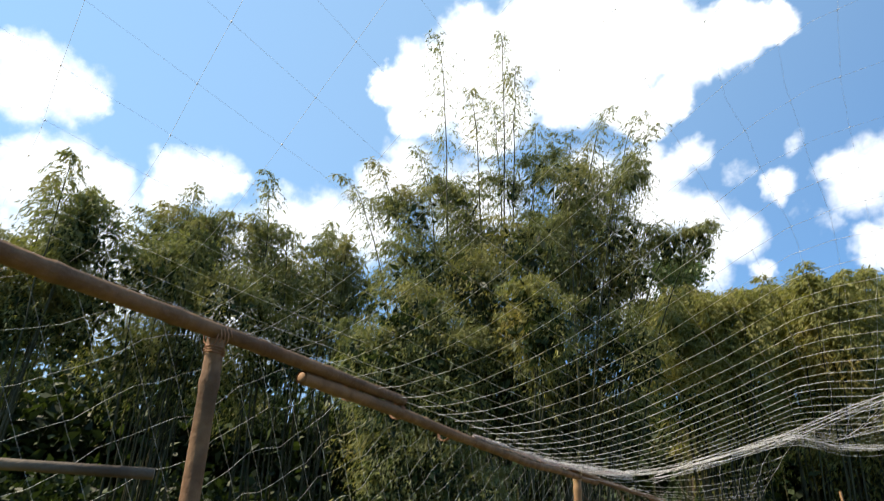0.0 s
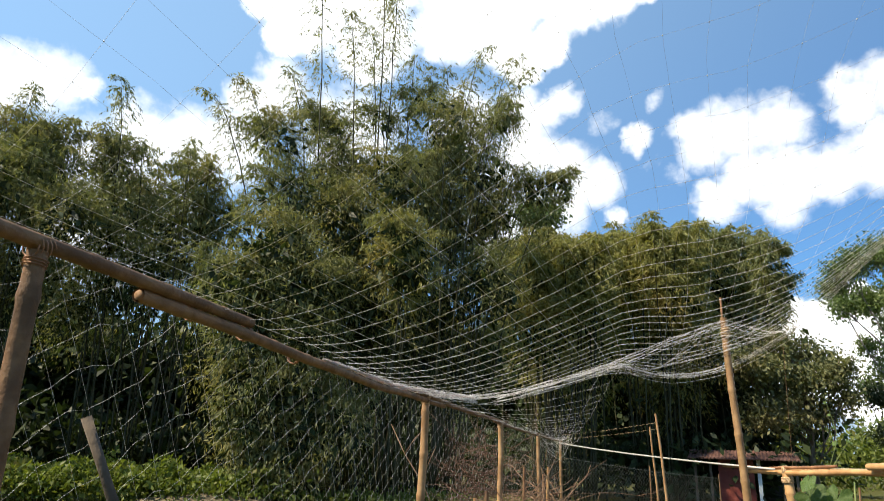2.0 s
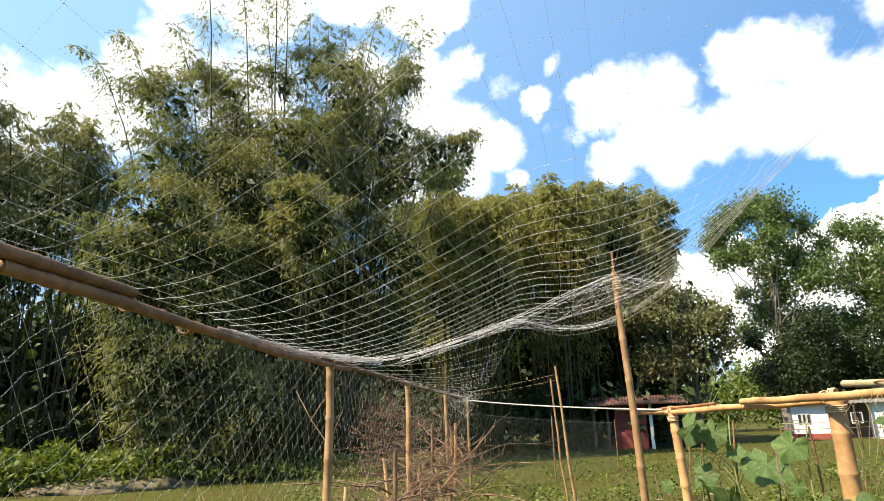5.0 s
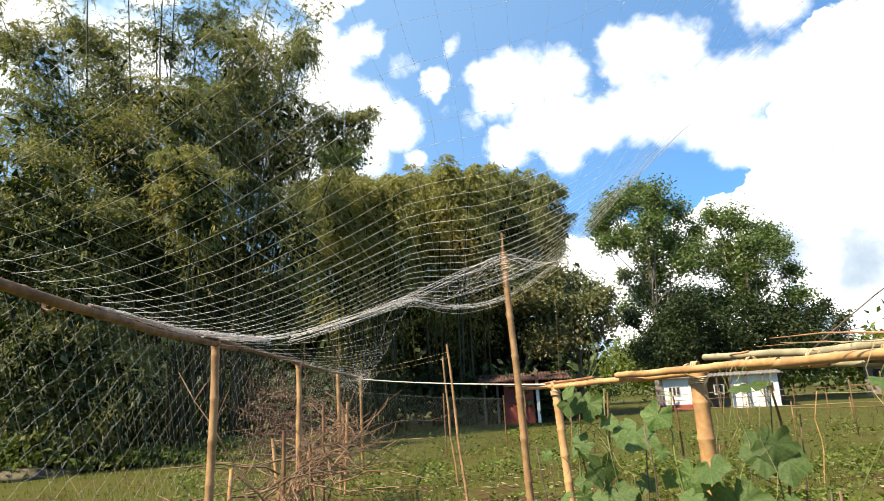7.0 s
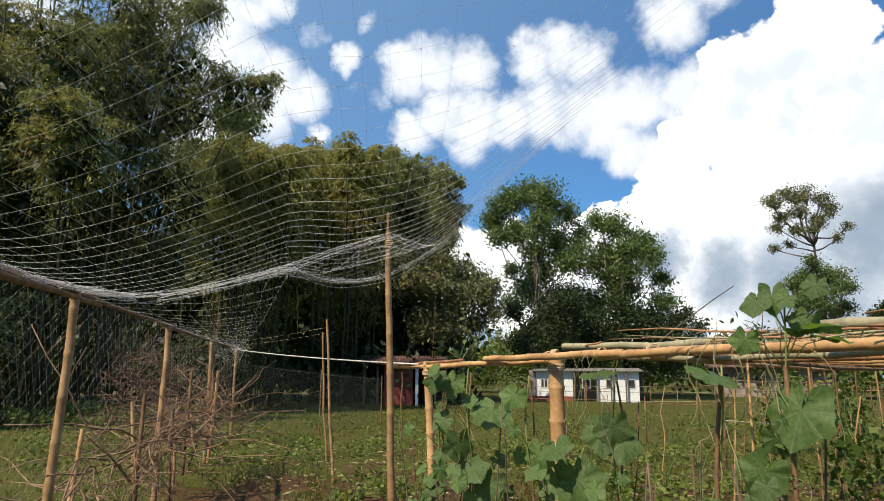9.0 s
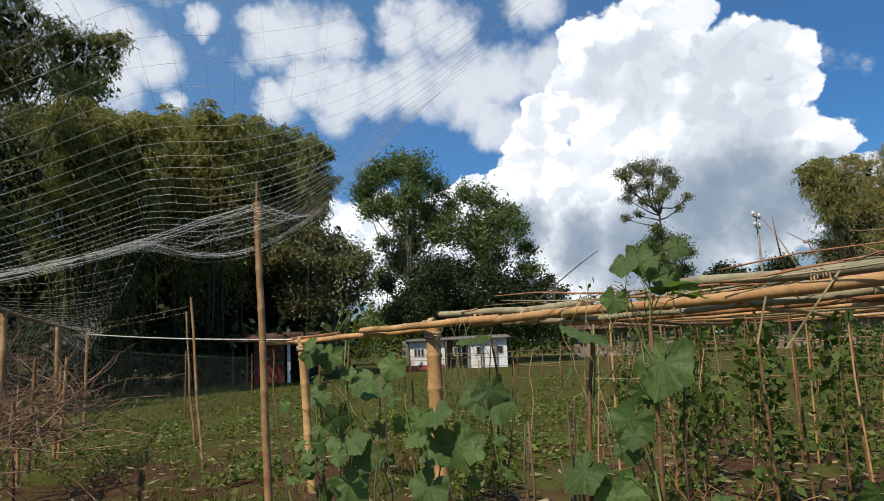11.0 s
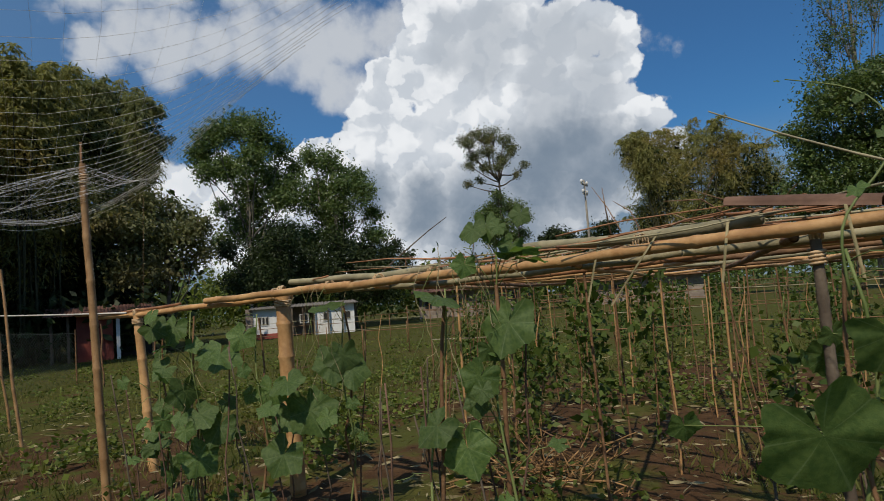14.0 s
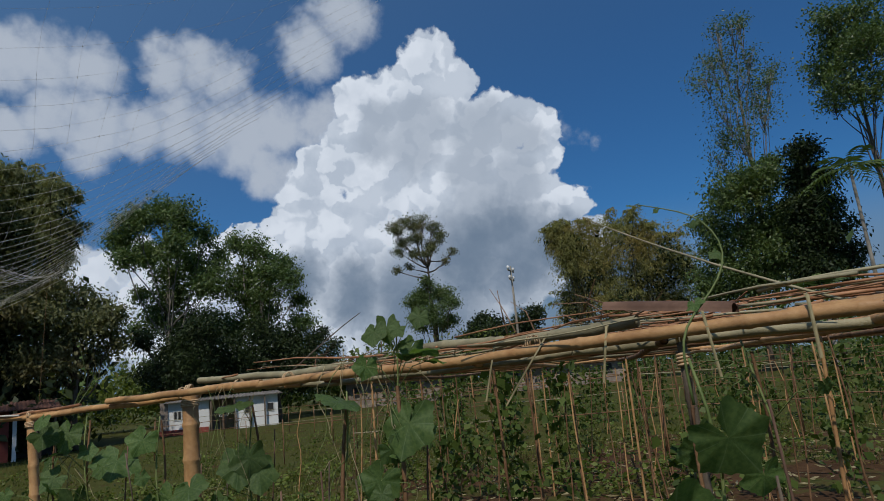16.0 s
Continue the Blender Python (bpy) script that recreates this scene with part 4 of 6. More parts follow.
# ---- net enclosure ----
RAIL = np.array([[-2.5, -2.45, 2.04], [-0.74, 1.69, 2.01], [0.72, 5.11, 2.0], [2.04, 7.87, 1.98], [3.5, 10.93, 1.98], [4.86, 13.61, 1.98]])
TALL = np.array([3.12, 4.8])
PEAK = np.array([2.19, 4.83, 2.28])


def thread(geo, points, r):
    tube(geo, points, r, 3, caps=False)


def net_enclosure():
    rng = np.random.default_rng(71)
    top = thing("net_enclosure", (0, 0, 0), "white fishing net slung over bamboo posts and rails", "netting")
    for k, (lean, r, extra) in enumerate((((0.06, -0.03), 0.026, 0.0), ((-0.03, 0.02), 0.032, 0.02), ((0.0, 0.0), 0.034, 0.02), ((0.02, 0.0), 0.034, 0.03), ((0.0, 0.02), 0.032, 0.03))):
        x, y, z = RAIL[k + 1]
        g = Geo()
        bamboo(g, bend((x + lean[0], y + lean[1], -0.1), (x, y, z - 0.02 + extra), 0, 6, rng, 0.006), r, r * 0.9, 0.3)
        part("post", g, POST_TAN if k else OLD, top)
        t = Geo()
        band(t, (x, y, z - 0.01), (0.4, 0.92, 0.1), r + 0.002, 0.05, 4, 0.0018)
        part("lashing", t, TWINE if k else RUSSET, top)
        t = Geo()
        band(t, (x, y, z - 0.05), (0.1, 0.1, 1), r + 0.001, 0.022, 3, 0.0018)
        part("lashing", t, TWINE if k else RUSSET, top)
    # rails, end over end along the post tops
    for a, b, r0, r1, dz, mat in ((RAIL[0], (-0.34, 2.62, 2.02), 0.024, 0.020, 0.0, OLD), ((-0.60, 2.05, 1.978), (0.95, 5.6, 1.972), 0.022, 0.020, 0.0, OLD),
                                  ((0.6, 4.85, 2.0), (2.2, 8.2, 1.98), 0.022, 0.018, 0.02, OLD), ((1.9, 7.6, 1.98), (3.65, 11.25, 1.99), 0.02, 0.016, 0.0, OLD),
                                  ((3.4, 10.7, 1.99), (5.0, 13.9, 1.99), 0.02, 0.016, 0.0, OLD)):
        g = Geo()
        bamboo(g, bend(np.array(a) + [0, 0, dz], np.array(b) + [0, 0, dz], 0.02, 8, rng, 0.006), r0, r1, 0.32)
        part("rail", g, mat, top)
    for p in ((-0.50, 2.32, 1.99), (-0.36, 2.62, 1.98), (-0.19, 3.1, 1.965)):
        t = Geo()
        band(t, p, (0.4, 0.92, 0), 0.030, 0.025, 3, 0.003)
        part("lashing", t, RUSSET, top)
    # the tall corner post
    g = Geo()
    bamboo(g, bend((TALL[0] + 0.06, TALL[1] - 0.03, -0.1), (TALL[0] - 0.02, TALL[1], 2.72), 0.0, 8, rng, 0.008), 0.034, 0.026, 0.34)
    part("post", g, POST_TAN, top, "tall bamboo corner post")
    g = Geo()
    tube(g, [(TALL[0] - 0.03, TALL[1], 2.4), (TALL[0] - 0.03, TALL[1], 2.89)], [0.012, 0.008], 6)
    part("stick", g, OLD, top)
    t = Geo()
    band(t, (TALL[0] - 0.015, TALL[1], 2.6), (0, 0, 1), 0.034, 0.08, 4, 0.005)
    part("lashing", t, TWINE, top)

    # roof net: bounded by the rail, the far edge, the right edge and a near edge behind
    pole_top = (TALL[0] - 0.02, TALL[1], 2.69)
    left = np.array([RAIL[0], RAIL[1] + [0, 0, 0.03], RAIL[2] + [0, 0, 0.01]])
    def spot(az, el, d, eye=1.52):
        return np.array([*polar(az, d), eye + d * math.tan(radians(el))])

    far = np.array([RAIL[2], spot(9.7, 5.1, 5.2), spot(12.0, 5.05, 5.22), spot(15.8, 5.64, 5.25), spot(19.7, 6.8, 5.3), spot(24.3, 8.2, 5.3), spot(27.1, 7.2, 5.6),
                    spot(30.1, 7.1, 5.8), spot(32.7, 7.7, 5.9), spot(35.2, 8.9, 5.7), spot(38.4, 10.85, 5.3)])
    right = np.array([(0.75, -2.8, 2.8), (1.25, -0.6, 2.75), spot(68, 32.2, 1.9), spot(59.5, 26.8, 2.5), spot(51.5, 21.5, 3.2), spot(45.4, 17.2, 4.0), far[-1]])
    near = np.array([RAIL[0], (-0.9, -2.75, 2.55), right[0]])
    nu, nv = 48, 24
    u, v = np.linspace(0, 1, nu), np.linspace(0, 1, nv)
    L, R, N, Fa = along(left, u), along(right, u), along(near, v), along(far, v)
    U, V = u[:, None, None], v[None, :, None]
    S = (1 - V) * L[:, None] + V * R[:, None] + (1 - U) * N[None] + U * Fa[None]
    S -= (1 - U) * (1 - V) * L[0] + (1 - U) * V * R[0] + U * (1 - V) * L[-1] + U * V * R[-1]
    S[..., 2] -= 0.13 * np.sin(np.pi * V[..., 0]) * np.sin(np.pi * U[..., 0] ** 2.0)
    near_pole = np.exp(-(((S[..., 0] - pole_top[0]) ** 2 + (S[..., 1] - pole_top[1]) ** 2) / 0.16))
    S[..., 2] += near_pole * np.maximum(0.0, 2.70 - S[..., 2])
    S += rng.normal(0, 0.003, S.shape)
    def lay(pu, pv):
        """Points of the sheet at fractions along and across it."""
        x, y = np.clip(pu, 0, 1) * (nu - 1), np.clip(pv, 0, 1) * (nv - 1)
        i, j = np.minimum(x.astype(int), nu - 2), np.minimum(y.astype(int), nv - 2)
        fx, fy = (x - i)[:, None], (y - j)[:, None]
        return (S[i, j] * (1 - fx) + S[i + 1, j] * fx) * (1 - fy) + (S[i, j + 1] * (1 - fx) + S[i + 1, j + 1] * fx) * fy

    g = Geo()
    slant, back = 0.22, -0.27                    # the meshes lie askew on the sheet
    starts_p = np.arange(-slant, 1.0, 0.036)
    starts_q = np.arange(0.0, 1.0 - back, 0.0215)
    for v0 in starts_p:
        pu = np.linspace(max(0.0, -v0 / slant), min(1.0, (1 - v0) / slant), 56)
        if pu[-1] - pu[0] > 0.02:
            thread(g, lay(pu, v0 + slant * pu), np.interp(pu, [0.45, 0.75], [0.00020, 0.0009]) * (1 - 0.6 * (v0 + slant * pu)))
    for u0 in starts_q:
        pv = np.linspace(max(0.0, (u0 - 1) / -back), min(1.0, u0 / -back), 26)
        if pv[-1] - pv[0] > 0.03:
            thread(g, lay(u0 + back * pv, pv), np.interp(u0 + back * pv, [0.5, 0.75], [0.00022, 0.0011]))
    for v0 in starts_p:
        pu = (starts_q + back * v0) / (1 - back * slant)
        pv = v0 + slant * pu
        ok = (pu > 0) & (pu < 1) & (pv > 0) & (pv < 1)
        for k in lay(pu[ok], pv[ok]):
            g.add(k + np.array([(0.0018, 0, 0), (-0.0009, 0.0016, 0), (-0.0009, -0.0016, 0), (0, 0, 0.002), (0, 0, -0.002)]), [(0, 1, 3), (1, 2, 3), (2, 0, 3), (1, 0, 4), (2, 1, 4), (0, 2, 4)])
    part("roof_net", g, NET, top, "white knotted net sagging overhead")
    # the slack border of the net, bunched along its far edge
    g = Geo()
    for k in range(9):
        off = rng.normal(0, 0.016, (1, 3)) * [1, 1, 1.3]
        q = along(far, np.linspace(0, 1, 40)) + off + rng.normal(0, 0.007, (40, 3))
        thread(g, smooth(q), 0.0012)
    fold = np.array([spot(14, 5.2, 5.2), spot(20, 6.9, 5.3), spot(24.5, 8.5, 5.35), spot(28.5, 10.1, 5.5), pole_top])
    for k in range(8):
        q = along(fold, np.linspace(0, 1, 30)) + rng.normal(0, 0.022, (1, 3)) + rng.normal(0, 0.008, (30, 3))
        thread(g, smooth(q), 0.0012)
    hem = [(-0.06, 3.28, 1.985), (0.16, 3.8, 1.985), (0.4, 4.4, 1.985), RAIL[2] + [0, 0, 0.02], far[2]]
    part("net_border", g, NET, top)
    # the loose pocket of net that hangs between the fold and the far edge
    g = Geo()
    low = far[4:]
    rows = np.array([along(fold[1:], s) * (1 - k) + along(low, s) * k for s in np.linspace(0, 1, 44) for k in np.linspace(0, 1, 12)]).reshape(44, 12, 3)
    rows[:, :, 2] -= 0.05 * np.sin(np.pi * np.linspace(0, 1, 44))[:, None] * np.sin(np.pi * np.linspace(0, 1, 12))[None]
    rows += rng.normal(0, 0.005, rows.shape)
    for i in range(44):
        thread(g, rows[i], 0.0004)
    for j in range(12):
        thread(g, rows[:, j], 0.0004)
    part("net_pocket", g, NET, top)
    for mat, n in ((NET, 22), (PINK_NET, 10)):
        g = Geo()
        for k in range(n):
            t = rng.normal(0, 1, 2)
            q = along(np.array(hem), np.linspace(0, 1, 40)) + np.array([0.030 + 0.010 * t[0], -0.012 - 0.005 * t[0], 0.012 + 0.014 * t[1]]) * np.linspace(0.15, 1, 40)[:, None] + rng.normal(0, 0.006, (40, 3))
            thread(g, smooth(q, 1), 0.0014)
        part("net_border", g, mat, top)
    # the net's end gathered about the far corner
    g = Geo()
    corner = RAIL[-1]
    for k in range(38):
        a = corner + np.array([rng.uniform(-0.75, 0.1), rng.uniform(-1.5, 0.1), 0.0])
        a[2] = 2.0 + rng.normal(0, 0.03)
        b = corner + np.array([rng.normal(0, 0.12), rng.normal(0, 0.12), rng.uniform(-0.45, 0.0)])
        thread(g, bend(a, b, 0.06, 8, rng, 0.015), 0.0015)
    part("net_bundle", g, NET, top)
    # the slack piece that runs on to the far corner
    g = Geo()
    rail2 = RAIL[2:]
    nu, nv = 30, 10
    rows = []
    for s in np.linspace(0, 1, nu):
        a, b = along(rail2, s), PEAK + (RAIL[-1] - PEAK) * (s ** 0.8)
        b[2] -= 0.16 * math.sin(math.pi * s ** 0.7)
        q = a + (b - a) * np.linspace(0, 1, nv)[:, None]
        q[:, 2] -= 0.10 * np.sin(np.pi * np.linspace(0, 1, nv)) * (1 - s)
        rows.append(q + rng.normal(0, 0.006, q.shape))
    rows = np.array(rows)
    for i in range(nu):
        thread(g, rows[i], 0.0008)
    for j in range(nv):
        thread(g, rows[:, j], 0.0008)
    part("roof_net", g, NET, top)

    # side net: hangs from the rail to the ground on the slant
    g = Geo()
    length, cell = 17.5, 0.095
    for slope, wave in ((0.55, 0.016), (-1.5, 0.004)):
        step = cell * math.sqrt(1 + slope * slope) / abs(slope)      # along the rail
        k = -int(2.1 / abs(slope) / step) - 1
        while k * step < length + 2.1 / abs(slope):
            pts = []
            for z in np.linspace(0, 2.0, 60 if slope < 1 and slope > 0 else 24):
                s = (k * step + z / slope) / length
                if 0 <= s <= 1:
                    p = along(RAIL, s)
                    slack = 0.10 * (1 - z / 2) + 0.02 * math.sin(s * 50 + z * 4) * (1 - z / 2)
                    lift = wave * (math.sin(s * 290) + 0.6 * math.sin(s * 610 + k)) * (0.5 + 0.5 * math.sin(s * 23 + 1))
                    pts.append((p[0] - 0.92 * slack, p[1] + 0.4 * slack, min(p[2] * z / 2 + 0.01 + lift, p[2])))
            if len(pts) > 2:
                thread(g, np.array(pts), 0.0004)
            k += 1
    # the side net's thread is a darker grey than the roof net's
    part("side_net", g, GREY_NET, top, "grey net hanging to the ground")
    return top


net_enclosure()


def end_net():
    rng = np.random.default_rng(72)
    top = thing("end_net", (0, 0, 0), "dark fine-meshed net strung across the far end", "netting")
    a, b = np.array([4.86, 13.61]), np.array([10.4, 16.8])
    g = Geo()
    n = 60
    for way in (1, -1):
        for k in range(-16, n):
            pts = []
            for z in np.linspace(0, 1, 9):
                s = (k + 16 * (z if way > 0 else 1 - z)) / n
                if 0 <= s <= 1:
                    p = a + (b - a) * s
                    pts.append((p[0], p[1] + 0.05 * math.sin(9 * s), 0.03 + z * (1.62 - 0.35 * s)))
            if len(pts) > 1:
                thread(g, np.array(pts), 0.0020)
    part("mesh", g, DARK_NET, top)
    g = Geo()
    thread(g, bend((*a, 1.66), (*b, 1.3), 0.05, 8), 0.006)
    part("cord", g, DARK_NET, top)
    for s in (0.5, 1.0):
        p = a + (b - a) * s
        g = Geo()
        bamboo(g, bend((*p, -0.1), (p[0], p[1], 1.7 - 0.3 * s), 0, 4), 0.02, 0.016, 0.3, 8)
        part("post", g, OLD, top)


end_net()


def cord(name, a, b, r, sag, material, label, flat=1.0):
    g = Geo()
    tube(g, bend(a, b, sag, 16), r, 6)
    tagged(part(name, g, material), label, "cord")


cord("tape", (4.85, 13.55, 1.93), (4.2, 5.9, 1.56), 0.010, 0.03, TAPE, "pale plastic tape strung from the net corner to the trellis")
cord("wire", (4.85, 13.55, 2.02), (4.3, 8.3, 2.02), 0.0013, 0.02, TWINE, "thin wire between a net post and a stake")
cord("wire", (4.85, 13.55, 2.1), (4.3, 8.3, 2.1), 0.0013, 0.02, TWINE, "thin wire between a net post and a stake")
cord("hanging_cord", (4.3, 5.7, 2.7), (4.28, 5.75, 1.56), 0.0016, 0.0, OLD, "thin cord hanging above the trellis corner")


def lone_stake(a, b, r, material, label, seed):
    rng = np.random.default_rng(seed)
    g = Geo()
    bamboo(g, bend(a, b, 0, 6, rng, 0.01), r, r * 0.7, 0.25, 8)
    tagged(part("stake", g, material), label, "stake", "stakes in the open field")


lone_stake((4.36, 8.08, -0.1), (4.22, 8.2, 2.2), 0.022, POST_TAN, "thin bamboo stake standing in the open field", 1)
lone_stake((5.41, 10.37, -0.1), (5.2, 10.3, 2.16), 0.022, POST_TAN, "thin bamboo stake standing in the open field", 2)
lone_stake((9.79, 14.78, -0.1), (9.8, 14.8, 1.5), 0.022, OLD, "short weathered stake standing in the grass", 3)
lone_stake((10.6, 14.0, -0.1), (10.7, 14.0, 1.4), 0.02, OLD, "short weathered stake standing in the grass", 4)


def brush(name, label, seed, path, count, reach, height, material, category="brushwood", laid=0.0, stakes=0):
    """Dry twigs heaped along a path."""
    rng = np.random.default_rng(seed)
    top = thing(name, (0, 0, 0), label, category)
    g = Geo()
    for i in range(count):
        s = rng.random()
        p = along(path, s) + np.array([*rng.normal(0, 0.22, 2), rng.uniform(0, height * 0.75)])
        way = unit(np.array([*rng.normal(0, 1, 2), rng.uniform(-0.15, 0.9)]))
        l = reach * rng.uniform(0.35, 1.1)
        if rng.random() < laid:
            # woven along the fence, at the stakes' upper half
            way = unit((along(path, 1) - along(path, 0)) * rng.choice([-1, 1]) + rng.normal(0, 1.1, 3) * [1, 1, 0.5])
            p = along(path, s) + np.array([*rng.normal(0, 0.09, 2), height * rng.normal(0.72, 0.12)])
            l = reach * rng.uniform(0.6, 1.2)
        pts = [p]
        for k in range(5):
            way = unit(way + rng.normal(0, 0.16, 3) - [0, 0, 0.05])
            pts.append(pts[-1] + way * l / 5)
        pts = np.array(pts)
        pts[:, 2] = np.maximum(pts[:, 2], 0.02)
        tube(g, pts, np.linspace(0.008, 0.003, 6) * rng.uniform(0.6, 1.4), 4)
        for k in range(2):
            j = rng.integers(2, 5)
            q = pts[j] + unit(way + rng.normal(0, 0.8, 3)) * l * 0.3
            tube(g, [pts[j], (pts[j] + q) / 2 + rng.normal(0, 0.02, 3), q], [0.004, 0.003, 0.002], 3)
    part("brushwood", g, material, top)
    for k in range(stakes):
        p = along(path, (k + 0.5) / stakes) + np.array([*rng.normal(0, 0.12, 2), 0])
        g = Geo()
        bamboo(g, bend(p - [0, 0, 0.1], p + [rng.normal(0, 0.04), rng.normal(0, 0.04), rng.uniform(0.7, 1.15)], 0, 4), 0.022, 0.018, 0.25, 8)
        part("stake", g, OLD if k % 2 else TAN, top)


brush("brush_fence", "low fence of dry reddish twigs on bamboo stakes", 73, np.array([(1.0, 5.6, 0.1), (1.9, 7.2, 0.2), (2.7, 8.7, 0.35), (3.3, 9.8, 0.45)]), 190, 1.4, 0.85, TWIG, laid=0.74, stakes=8)
brush("brush_pile", "heap of dry russet branches behind the net", 74, np.array([(3.1, 15.6, 0.0), (3.7, 16.0, 0.0), (4.3, 16.4, 0.0)]), 260, 1.2, 2.5, BROWN_TWIG)


def mound(place, seed, label, sx, sy, sz):
    rng = np.random.default_rng(seed)
    bm = bmesh.new()
    bmesh.ops.create_icosphere(bm, subdivisions=4, radius=1)
    for v in bm.verts:
        k = 1 + 0.25 * noise.noise(v.co * 2.2) + 0.10 * noise.noise(v.co * 7)
        v.co = Vector((v.co.x * sx * k, v.co.y * sy * k, max(-0.05, v.co.z * sz * k)))
    me = bpy.data.meshes.new("earth_mound")
    bm.to_mesh(me)
    me.polygons.foreach_set("use_smooth", [True] * len(me.polygons))
    ob = part("earth_mound", me, EARTH)
    ob.location = (*place, 0)
    tagged(ob, label, "earth mound")


mound(polar(-8, 20.5), 75, "heap of pale earth and dry litter by the bamboo", 2.2, 1.0, 0.34)


# ---- the bamboo trellis ----
FRONT = np.array([(4.3, 6.5, 1.53), (4.25, 5.8, 1.535), (4.0, 3.65, 1.575), (3.35, 1.75, 1.585), (2.65, 0.1, 1.595), (2.2, -0.95, 1.605), (1.4, -2.9, 1.64)])


def trellis():
    rng = np.random.default_rng(81)
    top = thing("trellis", (0, 0, 0), "waist-high trellis of tan bamboo poles lashed on thick posts", "trellis")

    def post(x, y, z, r, mat, lean=(0, 0)):
        g = Geo()
        bamboo(g, bend((x + lean[0], y + lean[1], -0.1), (x, y, z), 0, 6, rng, 0.006), r, r * 0.95, 0.26, 14)
        part("post", g, mat, top)
        t = Geo()
        band(t, (x, y, z - 0.06), (0, 0, 1), r + 0.006, 0.05, 4, 0.006)
        part("lashing", t, TWINE, top)
        t = Geo()
        d = unit(np.array([-0.3, 1.0, 0]))
        band(t, (x, y, z + 0.02), d, r * 0.95, 0.05, 3, 0.006)
        part("lashing", t, TWINE, top)

    post(4.25, 5.8, 1.53, 0.044, TAN, (0.08, -0.05))
    post(4.0, 3.65, 1.58, 0.062, TAN, (0.03, -0.02))
    post(2.6, -0.06, 1.56, 0.019, BARK, (0.06, -0.03))
    post(1.85, -1.8, 1.60, 0.034, BARK, (0.10, 0.04))

    def pole(a, b, r0, r1, mat, sag=0.015, gap=0.3, w=0.006):
        g = Geo()
        bamboo(g, bend(a, b, sag, 10, rng, w), r0, r1, gap, 12)
        part("pole", g, mat, top)

    # the front edge: overlapping beams
    pole((4.32, 6.6, 1.54), (4.04, 3.6, 1.578), 0.022, 0.026, TAN)
    pole((4.10, 4.65, 1.60), (3.66, 2.70, 1.60), 0.026, 0.029, TAN, 0.0)
    pole((3.80, 3.05, 1.585), (2.24, -0.85, 1.60), 0.028, 0.023, TAN, 0.0, 0.34)
    pole((2.42, -0.42, 1.61), (1.4, -2.9, 1.65), 0.022, 0.026, TAN, 0.0, 0.34)
    pole((4.05, 3.60, 1.685), (3.52, 1.92, 1.65), 0.024, 0.025, GREYED)
    pole((4.02, 3.35, 1.635), (3.78, 2.4, 1.635), 0.020, 0.022, GREYED)
    pole((3.22, 1.28, 1.685), (2.74, 0.10, 1.665), 0.024, 0.025, GREYED)
    pole((4.38, 6.3, 1.56), (4.2, 4.2, 1.59), 0.018, 0.020, TAN)
    pole((4.34, 5.6, 1.585), (4.10, 3.7, 1.62), 0.014, 0.018, GREYED)
    pole((4.3, 6.9, 1.58), (4.2, 5.1, 1.60), 0.012, 0.014, RUSSET)
    # a split half-pipe lying on top
    g = Geo()
    n = 9
    a, b = np.array([2.69, 0.21, 1.725]), np.array([2.50, -0.26, 1.645])
    d = unit(b - a)
    side = unit(np.cross(d, [0, 0, 1]))
    ring = []
    for p, k in ((a, 0.85), (a + 0.5 * (b - a), 1.0), (b, 1.0)):
        for r in (0.045, 0.037):
            for q in np.linspace(-0.1, np.pi + 0.1, n):
                ring.append(p + k * 0.8 * r * (math.cos(q) * side + math.sin(q) * np.array([0, 0, 1])))
    faces = []
    for i in range(2):
        for r in range(2):
            for k in range(n - 1):
                o = i * 2 * n + r * n + k
                faces.append((o, o + 1, o + 1 + 2 * n, o + 2 * n))
        for k in (0, n - 1):
            o = i * 2 * n + k
            faces.append((o, o + n, o + 3 * n, o + 2 * n))
    faces += [(k, k + 1, n + k + 1, n + k) for k in range(n - 1)] + [(4 * n + k, 4 * n + k + 1, 5 * n + k + 1, 5 * n + k) for k in range(n - 1)]
    g.add(ring, faces)
    part("split_pole", g, BROWN_TWIG, top, "dark split half of a bamboo pole")
    # inner poles, row behind row, thinner and older
    for off, z, r, mat in ((0.32, 1.585, 0.019, GREYED), (0.6, 1.575, 0.015, TAN), (0.95, 1.60, 0.020, RUSSET), (1.35, 1.60, 0.018, TAN), (1.8, 1.61, 0.018, OLD), (2.4, 1.60, 0.018, TAN),
                           (3.1, 1.60, 0.018, GREYED), (3.9, 1.60, 0.018, TAN), (4.8, 1.59, 0.018, OLD), (6.0, 1.59, 0.018, TAN), (7.4, 1.58, 0.018, OLD)):
        y = 2.5 + 0.2 * off + rng.uniform(-0.4, 0.4)
        while y > -5.5:
            l = rng.uniform(2.2, 3.2)
            x0, x1 = 2.56 + 0.395 * y + off, 2.56 + 0.395 * (y - l) + off
            pole((x0, y, z + rng.normal(0, 0.012)), (x1 + rng.normal(0, 0.05), y - l, z + rng.normal(0, 0.018)), r, r * 0.8, mat, 0.02, 0.33)
            y -= l - 0.3
    # cross poles
    for k in range(9):
        y = 2.6 - k * 0.85 + rng.normal(0, 0.1)
        x = 2.56 + 0.395 * y
        pole((x + 0.1, y, 1.575), (x + 7.6, y + 1.2 + rng.normal(0, 0.2), 1.57), 0.018, 0.014, OLD if k % 2 else TAN, 0.03)
